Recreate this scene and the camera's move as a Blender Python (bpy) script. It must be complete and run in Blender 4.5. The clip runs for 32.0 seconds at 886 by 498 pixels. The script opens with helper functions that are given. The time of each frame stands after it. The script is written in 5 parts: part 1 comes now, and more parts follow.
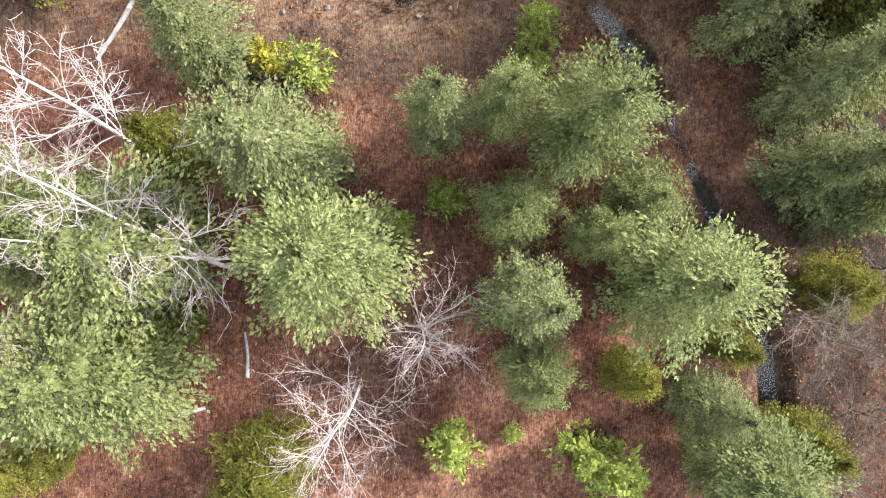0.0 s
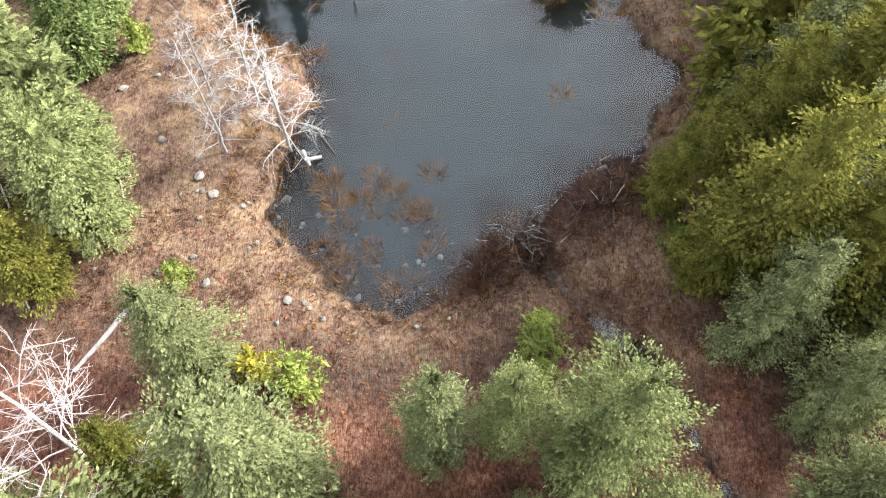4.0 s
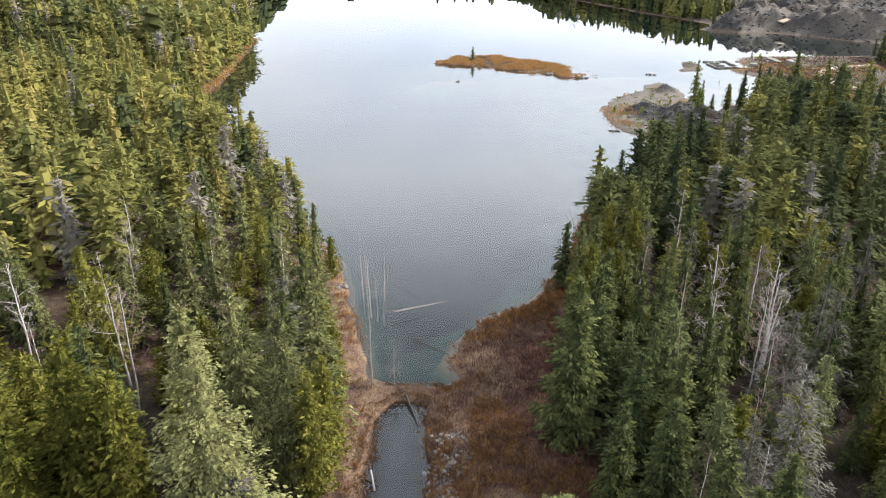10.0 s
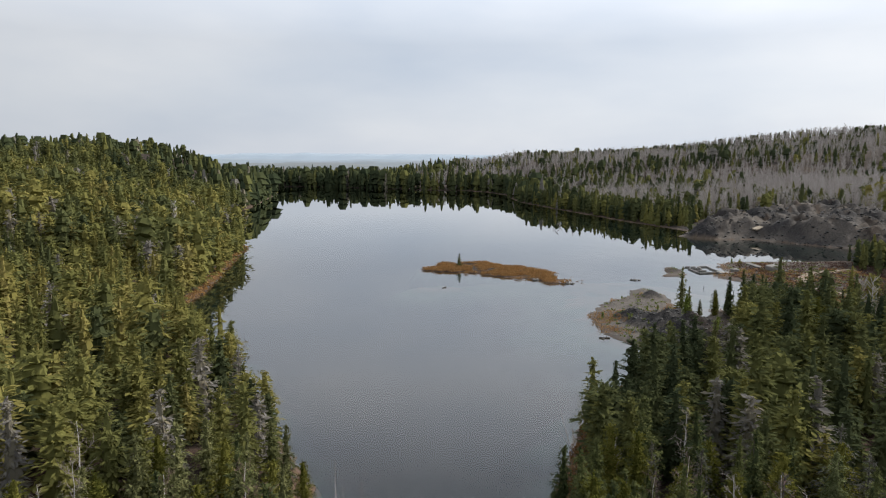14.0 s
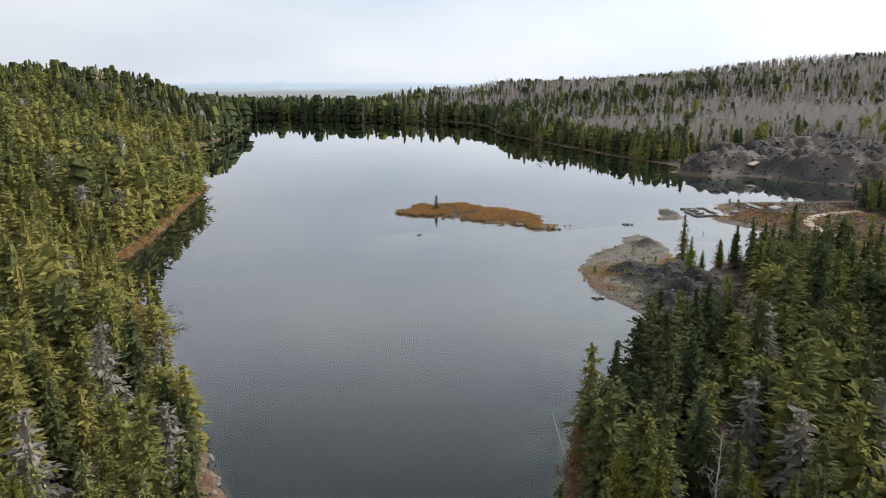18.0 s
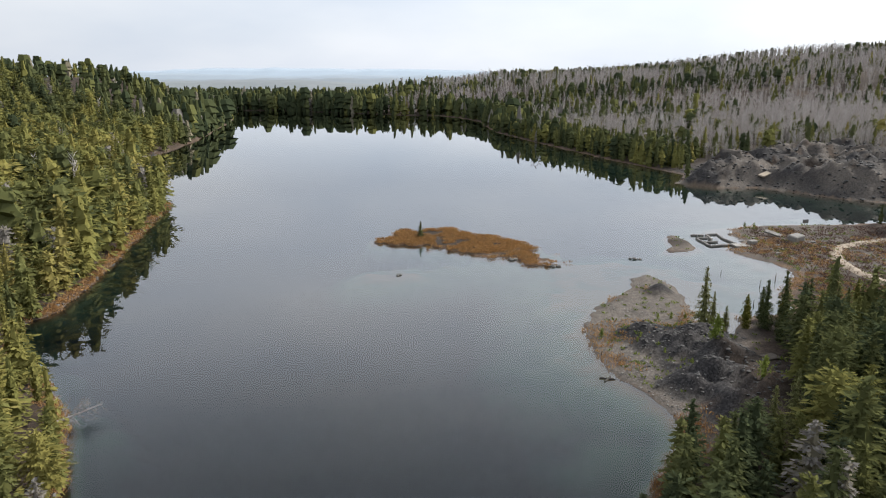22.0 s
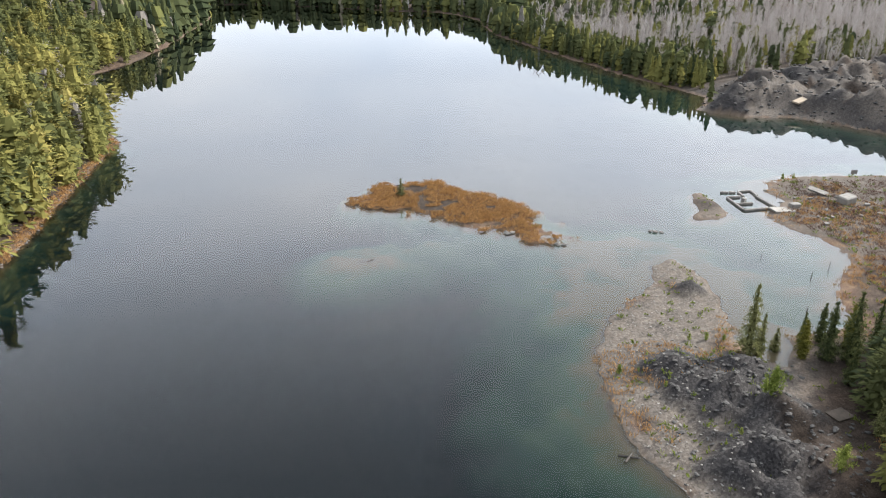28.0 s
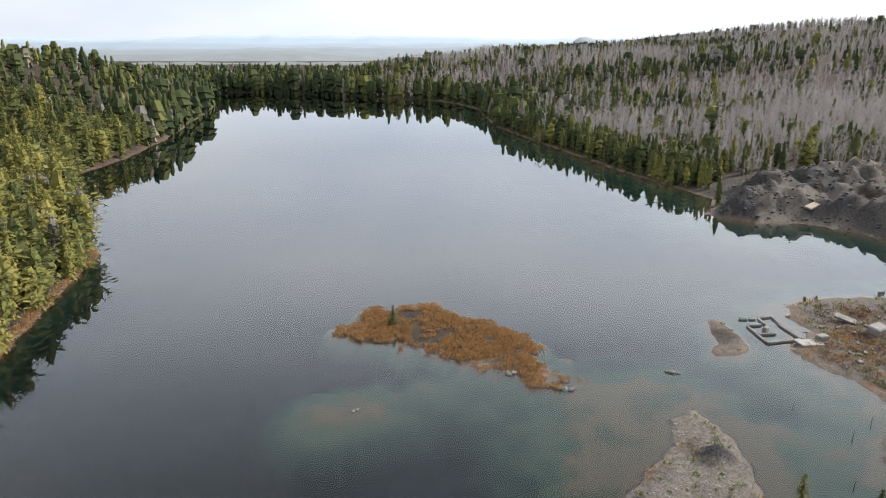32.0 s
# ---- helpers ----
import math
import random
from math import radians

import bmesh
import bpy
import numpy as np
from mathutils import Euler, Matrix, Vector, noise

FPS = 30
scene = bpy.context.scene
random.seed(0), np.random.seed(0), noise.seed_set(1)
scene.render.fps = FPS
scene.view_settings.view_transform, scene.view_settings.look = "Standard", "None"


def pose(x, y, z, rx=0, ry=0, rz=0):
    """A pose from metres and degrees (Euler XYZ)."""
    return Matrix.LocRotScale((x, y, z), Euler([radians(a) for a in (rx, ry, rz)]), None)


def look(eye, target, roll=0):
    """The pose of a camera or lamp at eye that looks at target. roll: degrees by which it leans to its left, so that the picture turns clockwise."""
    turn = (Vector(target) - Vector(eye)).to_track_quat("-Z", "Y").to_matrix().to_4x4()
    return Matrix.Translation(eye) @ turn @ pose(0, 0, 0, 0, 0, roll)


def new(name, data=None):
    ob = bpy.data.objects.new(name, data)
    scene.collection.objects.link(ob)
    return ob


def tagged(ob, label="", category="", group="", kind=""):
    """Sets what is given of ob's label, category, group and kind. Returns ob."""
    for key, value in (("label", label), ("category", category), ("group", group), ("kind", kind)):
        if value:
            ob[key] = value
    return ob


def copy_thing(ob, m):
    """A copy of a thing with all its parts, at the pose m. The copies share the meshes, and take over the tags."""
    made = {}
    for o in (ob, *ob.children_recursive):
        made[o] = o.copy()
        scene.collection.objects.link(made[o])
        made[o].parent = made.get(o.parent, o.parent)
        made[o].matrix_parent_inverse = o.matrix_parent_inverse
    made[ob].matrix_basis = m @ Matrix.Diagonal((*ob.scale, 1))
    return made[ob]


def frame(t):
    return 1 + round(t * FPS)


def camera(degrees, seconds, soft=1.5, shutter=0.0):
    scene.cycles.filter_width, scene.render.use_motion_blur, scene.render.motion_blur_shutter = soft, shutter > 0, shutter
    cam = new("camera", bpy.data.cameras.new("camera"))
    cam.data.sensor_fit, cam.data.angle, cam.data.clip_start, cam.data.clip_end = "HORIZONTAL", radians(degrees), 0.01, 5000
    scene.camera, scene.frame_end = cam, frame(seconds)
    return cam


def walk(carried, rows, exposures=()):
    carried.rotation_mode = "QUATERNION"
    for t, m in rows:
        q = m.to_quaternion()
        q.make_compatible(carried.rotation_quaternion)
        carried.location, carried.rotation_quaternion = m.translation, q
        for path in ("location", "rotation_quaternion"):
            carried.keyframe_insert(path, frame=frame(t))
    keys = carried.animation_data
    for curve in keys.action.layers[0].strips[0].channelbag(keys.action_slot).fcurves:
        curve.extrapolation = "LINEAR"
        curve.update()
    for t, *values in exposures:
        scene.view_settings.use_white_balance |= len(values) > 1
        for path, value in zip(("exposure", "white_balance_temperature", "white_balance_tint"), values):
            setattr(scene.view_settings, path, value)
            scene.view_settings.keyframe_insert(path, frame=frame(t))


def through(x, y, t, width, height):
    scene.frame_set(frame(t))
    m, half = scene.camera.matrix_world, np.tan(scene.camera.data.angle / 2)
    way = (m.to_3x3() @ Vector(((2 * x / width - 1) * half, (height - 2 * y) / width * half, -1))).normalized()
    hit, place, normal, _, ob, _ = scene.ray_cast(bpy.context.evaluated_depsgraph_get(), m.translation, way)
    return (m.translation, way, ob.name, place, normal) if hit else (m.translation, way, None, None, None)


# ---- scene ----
EXPOSURES = [(0.0, 1.75), (2.5, 1.8), (5.0, 2.0), (6.0, 2.0), (7.0, 2.0), (8.0, 1.85), (9.0, 1.45), (10.5, 0.9), (12.0, 0.2), (13.5, -0.08), (17.0, 0.2), (19.5, 0.28), (22.0, 0.28), (24.0, 0.65), (27.5, 0.95), (30.0, 0.92), (31.0, 0.9), (32.0, 0.52)]
cam = camera(63.65, 32.0, 1.2)
# seconds, x, y, z, pitch, yaw
PATH = [
    (0.0, -0.263, 3.730, 23.946, -89.725, 0.056),
    (0.5, -0.267, 3.524, 23.874, -86.124, -0.069),
    (1.0, -0.269, 3.376, 23.829, -82.477, -0.159),
    (1.5, -0.271, 3.280, 23.766, -78.977, -0.221),
    (2.0, -0.274, 3.242, 23.578, -75.610, -0.262),
    (2.5, -0.260, 3.233, 23.280, -72.307, -0.288),
    (4.5, -0.272, 3.323, 21.654, -59.564, -0.267),
    (5.0, -0.300, 3.251, 22.253, -56.177, -0.273),
    (5.5, -0.331, 3.215, 22.945, -52.817, -0.287),
    (6.0, -0.331, 3.174, 23.713, -49.526, -0.214),
    (6.5, -0.327, 3.157, 24.457, -46.248, -0.139),
    (7.0, -0.316, 3.129, 25.186, -42.926, -0.083),
    (7.5, -0.283, 3.108, 25.956, -39.685, -0.010),
    (8.0, -0.250, 3.067, 26.735, -36.399, 0.037),
    (8.5, -0.259, 3.063, 27.499, -33.158, -0.002),
    (9.0, -0.259, 3.048, 28.252, -29.867, -0.001),
    (9.5, -0.272, 2.992, 28.997, -26.549, -0.023),
    (10.0, -0.272, 2.985, 29.616, -23.232, -0.040),
    (10.5, -0.250, 2.916, 29.905, -19.929, -0.029),
    (11.0, -0.240, 2.869, 30.019, -16.679, -0.046),
    (11.5, -0.265, 2.914, 30.007, -13.456, -0.055),
    (12.0, -0.241, 3.191, 29.940, -10.201, -0.088),
    (12.5, -0.222, 3.735, 29.918, -7.940, -0.271),
    (13.0, -0.138, 4.526, 29.889, -7.264, -0.512),
    (13.5, -0.055, 5.543, 29.948, -7.270, -0.760),
    (15.5, 0.544, 12.278, 29.979, -8.336, -1.725),
    (16.0, 0.809, 14.371, 29.985, -9.573, -1.940),
    (16.5, 1.085, 16.513, 30.015, -10.931, -2.119),
    (17.0, 1.365, 18.693, 30.075, -12.165, -2.259),
    (17.5, 1.649, 20.874, 30.207, -12.767, -2.379),
    (18.0, 1.950, 23.164, 30.518, -12.860, -2.465),
    (18.5, 2.276, 25.571, 31.008, -12.841, -2.572),
    (19.0, 2.620, 28.076, 31.651, -12.867, -2.622),
    (19.5, 3.012, 30.604, 32.431, -12.865, -2.672),
    (20.0, 3.364, 33.099, 33.219, -12.846, -2.734),
    (20.5, 3.706, 35.588, 34.071, -12.828, -2.785),
    (21.0, 4.067, 38.056, 34.916, -12.836, -2.848),
    (21.5, 4.450, 40.522, 35.752, -13.128, -2.895),
    (22.0, 4.778, 43.049, 36.575, -13.955, -2.975),
    (22.5, 5.031, 45.668, 37.394, -15.130, -3.075),
    (23.0, 5.314, 48.286, 38.238, -16.382, -3.178),
    (23.5, 5.673, 50.872, 38.942, -17.630, -3.174),
    (24.0, 6.152, 53.387, 39.417, -18.876, -3.189),
    (24.5, 6.670, 55.806, 39.647, -20.166, -3.152),
    (25.0, 7.120, 58.121, 39.841, -21.507, -3.111),
    (25.5, 7.551, 60.261, 40.064, -22.390, -3.071),
    (27.5, 8.816, 68.269, 42.391, -22.558, -3.018),
    (28.0, 9.125, 70.167, 43.234, -22.556, -2.986),
    (28.5, 9.383, 71.977, 44.042, -22.522, -2.960),
    (29.0, 9.599, 73.705, 44.840, -22.473, -2.940),
    (29.5, 9.824, 75.376, 45.624, -22.501, -2.909),
    (30.0, 10.055, 77.014, 46.410, -22.400, -2.907),
    (30.5, 10.265, 78.618, 47.178, -21.289, -2.882),
    (31.0, 10.494, 80.151, 47.895, -19.620, -2.859),
    (31.5, 10.724, 81.603, 48.409, -18.015, -2.838),
    (32.0, 10.952, 82.972, 48.799, -16.572, -2.784),
]
walk(cam, [(t, pose(x, y, z, 90 + pitch, 0, yaw)) for t, x, y, z, pitch, yaw in PATH], EXPOSURES)

# ---- light ----
SUN_FROM = Vector((0.76, 0.33, 0.54)).normalized()
world = bpy.data.worlds.new("sky")
scene.world = world
world.use_nodes = True
wn, wl = world.node_tree.nodes, world.node_tree.links
sky = wn.new("ShaderNodeTexSky")
sky.sky_type, sky.sun_disc = "NISHITA", False
sky.sun_elevation = math.asin(SUN_FROM.z)
sky.sun_rotation = math.atan2(SUN_FROM.x, SUN_FROM.y)
sky.air_density, sky.dust_density = 1.0, 2.0
coord = wn.new("ShaderNodeTexCoord")
stretch = wn.new("ShaderNodeMapping")
stretch.inputs["Scale"].default_value = (1.0, 1.6, 3.2)
clouds = wn.new("ShaderNodeTexNoise")
clouds.inputs["Scale"].default_value, clouds.inputs["Detail"].default_value = 1.6, 5.0
ramp = wn.new("ShaderNodeValToRGB")
ramp.color_ramp.elements[0].position, ramp.color_ramp.elements[0].color = 0.32, (5.5, 6.15, 7.2, 1)
ramp.color_ramp.elements[1].position, ramp.color_ramp.elements[1].color = 0.66, (7.7, 7.95, 8.4, 1)
over = wn.new("ShaderNodeMixRGB")
over.inputs[0].default_value = 0.9
wl.new(coord.outputs["Generated"], stretch.inputs["Vector"])
wl.new(stretch.outputs[0], clouds.inputs["Vector"])
wl.new(clouds.outputs["Fac"], ramp.inputs["Fac"])
wl.new(sky.outputs[0], over.inputs[1])
wl.new(ramp.outputs[0], over.inputs[2])
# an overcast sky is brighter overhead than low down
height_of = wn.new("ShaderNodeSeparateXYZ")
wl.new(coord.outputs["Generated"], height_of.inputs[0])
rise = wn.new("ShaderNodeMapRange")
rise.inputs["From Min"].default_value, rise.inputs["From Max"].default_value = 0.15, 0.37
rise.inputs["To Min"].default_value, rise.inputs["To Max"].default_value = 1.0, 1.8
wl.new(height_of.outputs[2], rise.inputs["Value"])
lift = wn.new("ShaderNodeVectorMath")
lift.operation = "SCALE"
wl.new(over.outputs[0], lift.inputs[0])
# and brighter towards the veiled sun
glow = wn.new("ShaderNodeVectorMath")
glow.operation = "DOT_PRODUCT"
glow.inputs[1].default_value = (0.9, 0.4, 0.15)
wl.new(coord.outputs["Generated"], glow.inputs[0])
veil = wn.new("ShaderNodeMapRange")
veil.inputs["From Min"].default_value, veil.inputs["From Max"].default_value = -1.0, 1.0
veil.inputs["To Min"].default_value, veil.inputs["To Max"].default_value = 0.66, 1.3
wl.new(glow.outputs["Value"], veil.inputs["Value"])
# the unseen sky overhead is dimmed to darken steep views of the lake
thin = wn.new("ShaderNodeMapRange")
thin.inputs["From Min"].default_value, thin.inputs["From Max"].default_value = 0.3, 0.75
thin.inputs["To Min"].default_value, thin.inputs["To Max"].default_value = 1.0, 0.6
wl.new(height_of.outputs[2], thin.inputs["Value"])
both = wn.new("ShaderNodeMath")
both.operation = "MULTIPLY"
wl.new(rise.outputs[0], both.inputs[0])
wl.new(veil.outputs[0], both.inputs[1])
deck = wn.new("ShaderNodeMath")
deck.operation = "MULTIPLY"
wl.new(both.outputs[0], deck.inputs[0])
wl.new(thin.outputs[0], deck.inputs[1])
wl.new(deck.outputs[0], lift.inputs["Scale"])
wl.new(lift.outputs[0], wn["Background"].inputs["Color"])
wn["Background"].inputs["Strength"].default_value = 0.1
sun = new("sun", bpy.data.lights.new("sun", "SUN"))
sun.data.energy, sun.data.angle, sun.data.color = 4.9, radians(10), (1.0, 0.955, 0.885)
sun.matrix_world = look(SUN_FROM * 100, (0, 0, 0))


# ---- materials ----
def nodes_of(name):
    m = bpy.data.materials.new(name)
    m.use_nodes = True
    nt = m.node_tree
    return m, nt.nodes, nt.links, nt.nodes["Principled BSDF"]


def tex_noise(n, l, scale, detail=4.0, rough=0.6, coords=None):
    t = n.new("ShaderNodeTexNoise")
    t.inputs["Scale"].default_value, t.inputs["Detail"].default_value, t.inputs["Roughness"].default_value = scale, detail, rough
    if coords is not None:
        l.new(coords, t.inputs["Vector"])
    return t.outputs["Fac"]


def tex_ramp(n, l, fac, stops):
    r = n.new("ShaderNodeValToRGB")
    els = r.color_ramp.elements
    while len(els) < len(stops):
        els.new(0.5)
    for e, (pos, col) in zip(els, stops):
        e.position, e.color = pos, (*col, 1)
    l.new(fac, r.inputs["Fac"])
    return r.outputs["Color"]


def blend(n, l, fac, a, b, kind="MIX"):
    m = n.new("ShaderNodeMixRGB")
    m.blend_type = kind
    for sock, v in ((m.inputs[0], fac), (m.inputs[1], a), (m.inputs[2], b)):
        if isinstance(v, (int, float)):
            sock.default_value = v
        elif isinstance(v, tuple):
            sock.default_value = (*v, 1)
        else:
            l.new(v, sock)
    return m.outputs[0]


def calc(n, l, op, a, b=0.0, clamp=False):
    m = n.new("ShaderNodeMath")
    m.operation, m.use_clamp = op, clamp
    for sock, v in ((m.inputs[0], a), (m.inputs[1], b)):
        if isinstance(v, (int, float)):
            sock.default_value = v
        else:
            l.new(v, sock)
    return m.outputs[0]


def bump_on(n, l, bsdf, height, strength, dist):
    b = n.new("ShaderNodeBump")
    b.inputs["Strength"].default_value, b.inputs["Distance"].default_value = strength, dist
    l.new(height, b.inputs["Height"])
    l.new(b.outputs[0], bsdf.inputs["Normal"])


def position(n):
    return n.new("ShaderNodeNewGeometry").outputs["Position"]


def plain(name, dark, light, scale=3.0, rough=0.85, bump=0.3, dist=0.02, metal=0.0):
    """Rough matter between two colours, mottled at two scales, each object a little different."""
    m, n, l, b = nodes_of(name)
    co = n.new("ShaderNodeTexCoord").outputs["Object"]
    a = tex_noise(n, l, scale, 5.0, 0.65, co)
    f = tex_noise(n, l, scale * 9, 3.0, 0.6, co)
    rnd = n.new("ShaderNodeObjectInfo").outputs["Random"]
    mix = calc(n, l, "ADD", calc(n, l, "MULTIPLY", a, 0.75), calc(n, l, "MULTIPLY", f, 0.35))
    mix = calc(n, l, "ADD", mix, calc(n, l, "MULTIPLY", calc(n, l, "SUBTRACT", rnd, 0.5), 0.35))
    l.new(tex_ramp(n, l, mix, [(0.3, dark), (0.75, light)]), b.inputs["Base Color"])
    b.inputs["Roughness"].default_value, b.inputs["Metallic"].default_value = rough, metal
    bump_on(n, l, b, f, bump, dist)
    return m


def foliage(name, dark, light, third, through=0.28):
    """Needles or leaves: colour differs from tree to tree, from spray to spray and in patches."""
    m, n, l, b = nodes_of(name)
    geo = n.new("ShaderNodeNewGeometry")
    info = n.new("ShaderNodeObjectInfo")
    # patches put sunlit clumps and the dark gaps between them into the colour
    patch = tex_noise(n, l, 2.2, 3.0, 0.6, geo.outputs["Position"])
    f = calc(n, l, "ADD", calc(n, l, "MULTIPLY", geo.outputs["Random Per Island"], 0.22), calc(n, l, "MULTIPLY", calc(n, l, "SUBTRACT", patch, 0.3), 1.1))
    f = calc(n, l, "ADD", f, calc(n, l, "MULTIPLY", calc(n, l, "SUBTRACT", info.outputs["Random"], 0.5), 0.24))
    c = tex_ramp(n, l, f, [(0.2, dark), (0.55, light), (0.9, third)])
    # fine grain paints small shaded gaps among the needles
    needle_gaps = tex_noise(n, l, 26.0, 2.0, 0.6, geo.outputs["Position"])
    c = blend(n, l, 1.0, c, tex_ramp(n, l, needle_gaps, [(0.36, (0.55, 0.55, 0.55)), (0.5, (0.9, 0.9, 0.9)), (0.62, (1.25, 1.25, 1.25))]), "MULTIPLY")
    n.remove(b)
    dif, tra, mix = n.new("ShaderNodeBsdfDiffuse"), n.new("ShaderNodeBsdfTranslucent"), n.new("ShaderNodeMixShader")
    l.new(c, dif.inputs["Color"])
    l.new(c, tra.inputs["Color"])
    mix.inputs[0].default_value = through
    l.new(dif.outputs[0], mix.inputs[1])
    l.new(tra.outputs[0], mix.inputs[2])
    l.new(mix.outputs[0], n["Material Output"].inputs["Surface"])
    return m


def woods(name, stops, through=0.25):
    """Joined trees: the tint attribute tells the tree, the island the spray."""
    m, n, l, b = nodes_of(name)
    geo = n.new("ShaderNodeNewGeometry")
    attr = n.new("ShaderNodeAttribute")
    attr.attribute_name = "tint"
    f = calc(n, l, "ADD", calc(n, l, "MULTIPLY", attr.outputs["Fac"], 0.8), calc(n, l, "MULTIPLY", geo.outputs["Random Per Island"], 0.1))
    c = tex_ramp(n, l, f, stops)
    n.remove(b)
    dif, tra, mix = n.new("ShaderNodeBsdfDiffuse"), n.new("ShaderNodeBsdfTranslucent"), n.new("ShaderNodeMixShader")
    l.new(c, dif.inputs["Color"])
    l.new(c, tra.inputs["Color"])
    mix.inputs[0].default_value = through
    l.new(dif.outputs[0], mix.inputs[1])
    l.new(tra.outputs[0], mix.inputs[2])
    l.new(mix.outputs[0], n["Material Output"].inputs["Surface"])
    return m


def water_material(name, tint, rough, gain=1.62, loss=0.031, ior=1.36):
    """Still water: a mirror by Fresnel over a clear, tinted body."""
    m, n, l, b = nodes_of(name)
    n.remove(b)
    fres, glo, tra, mix = n.new("ShaderNodeFresnel"), n.new("ShaderNodeBsdfGlossy"), n.new("ShaderNodeBsdfTransparent"), n.new("ShaderNodeMixShader")
    fres.inputs["IOR"].default_value = ior
    glo.inputs["Roughness"].default_value = rough
    tra.inputs["Color"].default_value = (*tint, 1)
    l.new(calc(n, l, "SUBTRACT", calc(n, l, "MULTIPLY", fres.outputs[0], gain), loss, True), mix.inputs[0])
    l.new(tra.outputs[0], mix.inputs[1])
    l.new(glo.outputs[0], mix.inputs[2])
    l.new(mix.outputs[0], n["Material Output"].inputs["Surface"])
    return m


def ground_material():
    m, n, l, b = nodes_of("ground")
    pos = position(n)
    zone = n.new("ShaderNodeAttribute")
    zone.attribute_name = "zone"
    split = n.new("ShaderNodeSeparateColor")
    l.new(zone.outputs["Color"], split.inputs[0])
    gravel, sedge, litter = split.outputs
    big, mid, fine, tiny = (tex_noise(n, l, s, 5.0, 0.65, pos) for s in (0.12, 0.9, 6.0, 30.0))
    # matted stalks lie in two directions
    strands = []
    for turn, scale in ((0.5, (26.0, 5.0, 10.0)), (-0.9, (24.0, 4.0, 10.0))):
        lay = n.new("ShaderNodeMapping")
        lay.inputs["Rotation"].default_value, lay.inputs["Scale"].default_value = (0, 0, turn), scale
        l.new(pos, lay.inputs["Vector"])
        strands.append(tex_noise(n, l, 1.0, 2.0, 0.5, lay.outputs[0]))
    strand = calc(n, l, "MAXIMUM", *strands)
    speck = calc(n, l, "ADD", calc(n, l, "MULTIPLY", mid, 0.28), calc(n, l, "MULTIPLY", fine, 0.27))
    speck = calc(n, l, "ADD", speck, calc(n, l, "MULTIPLY", tiny, 0.2))
    speck = calc(n, l, "ADD", speck, calc(n, l, "MULTIPLY", calc(n, l, "SUBTRACT", strand, 0.08), 0.27))
    floor = tex_ramp(n, l, speck, [(0.4, (0.009, 0.007, 0.005)), (0.5, (0.034, 0.025, 0.019)), (0.62, (0.085, 0.065, 0.05))])
    red = tex_ramp(n, l, speck, [(0.41, (0.022, 0.011, 0.008)), (0.5, (0.105, 0.046, 0.031)), (0.6, (0.26, 0.14, 0.09))])
    tan = tex_ramp(n, l, speck, [(0.41, (0.032, 0.02, 0.013)), (0.5, (0.115, 0.075, 0.046)), (0.61, (0.24, 0.165, 0.105))])
    rust = tex_ramp(n, l, speck, [(0.41, (0.03, 0.017, 0.013)), (0.51, (0.125, 0.077, 0.055)), (0.61, (0.27, 0.185, 0.14))])
    stones = n.new("ShaderNodeTexVoronoi")
    stones.inputs["Scale"].default_value = 4.5
    l.new(pos, stones.inputs["Vector"])
    cell = blend(n, l, 0.28, speck, stones.outputs["Color"])
    cobble = tex_ramp(n, l, cell, [(0.32, (0.04, 0.036, 0.033)), (0.5, (0.1, 0.09, 0.08)), (0.7, (0.19, 0.175, 0.155))])
    slag = tex_ramp(n, l, cell, [(0.3, (0.009, 0.0085, 0.009)), (0.5, (0.027, 0.025, 0.025)), (0.72, (0.082, 0.077, 0.074))])
    warm = blend(n, l, calc(n, l, "MULTIPLY", mid, 0.3), cobble, tan)
    heap = n.new("ShaderNodeAttribute")
    heap.attribute_name = "heap"
    stone = blend(n, l, heap.outputs["Fac"], warm, slag)
    soft = calc(n, l, "MULTIPLY", calc(n, l, "SUBTRACT", mid, 0.42), 6.0, True)
    grassy = blend(n, l, soft, rust, tan)
    c = blend(n, l, litter, floor, red)
    c = blend(n, l, sedge, c, grassy)
    c = blend(n, l, gravel, c, stone)
    # lake bed: pale silt on shoals, green weed; light lost with depth painted dark
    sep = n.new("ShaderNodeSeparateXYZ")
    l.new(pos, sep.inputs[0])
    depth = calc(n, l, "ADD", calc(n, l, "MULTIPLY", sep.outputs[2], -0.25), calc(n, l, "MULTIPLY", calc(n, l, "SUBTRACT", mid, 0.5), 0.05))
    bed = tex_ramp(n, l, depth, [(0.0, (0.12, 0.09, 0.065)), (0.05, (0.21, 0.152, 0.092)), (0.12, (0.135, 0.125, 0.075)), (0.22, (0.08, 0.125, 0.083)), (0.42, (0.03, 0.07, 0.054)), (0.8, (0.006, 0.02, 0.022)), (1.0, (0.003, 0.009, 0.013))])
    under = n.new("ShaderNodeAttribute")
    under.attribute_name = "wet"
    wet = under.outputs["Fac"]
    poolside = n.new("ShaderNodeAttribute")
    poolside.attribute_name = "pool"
    # the pond: dark brown along the margin, grey silt further out
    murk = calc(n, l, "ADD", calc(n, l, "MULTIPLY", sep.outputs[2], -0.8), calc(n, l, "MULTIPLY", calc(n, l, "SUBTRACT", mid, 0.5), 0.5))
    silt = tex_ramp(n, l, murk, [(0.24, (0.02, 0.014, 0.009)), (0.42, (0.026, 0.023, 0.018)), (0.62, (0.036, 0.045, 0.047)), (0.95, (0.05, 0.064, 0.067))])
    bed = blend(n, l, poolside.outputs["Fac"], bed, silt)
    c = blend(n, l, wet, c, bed)
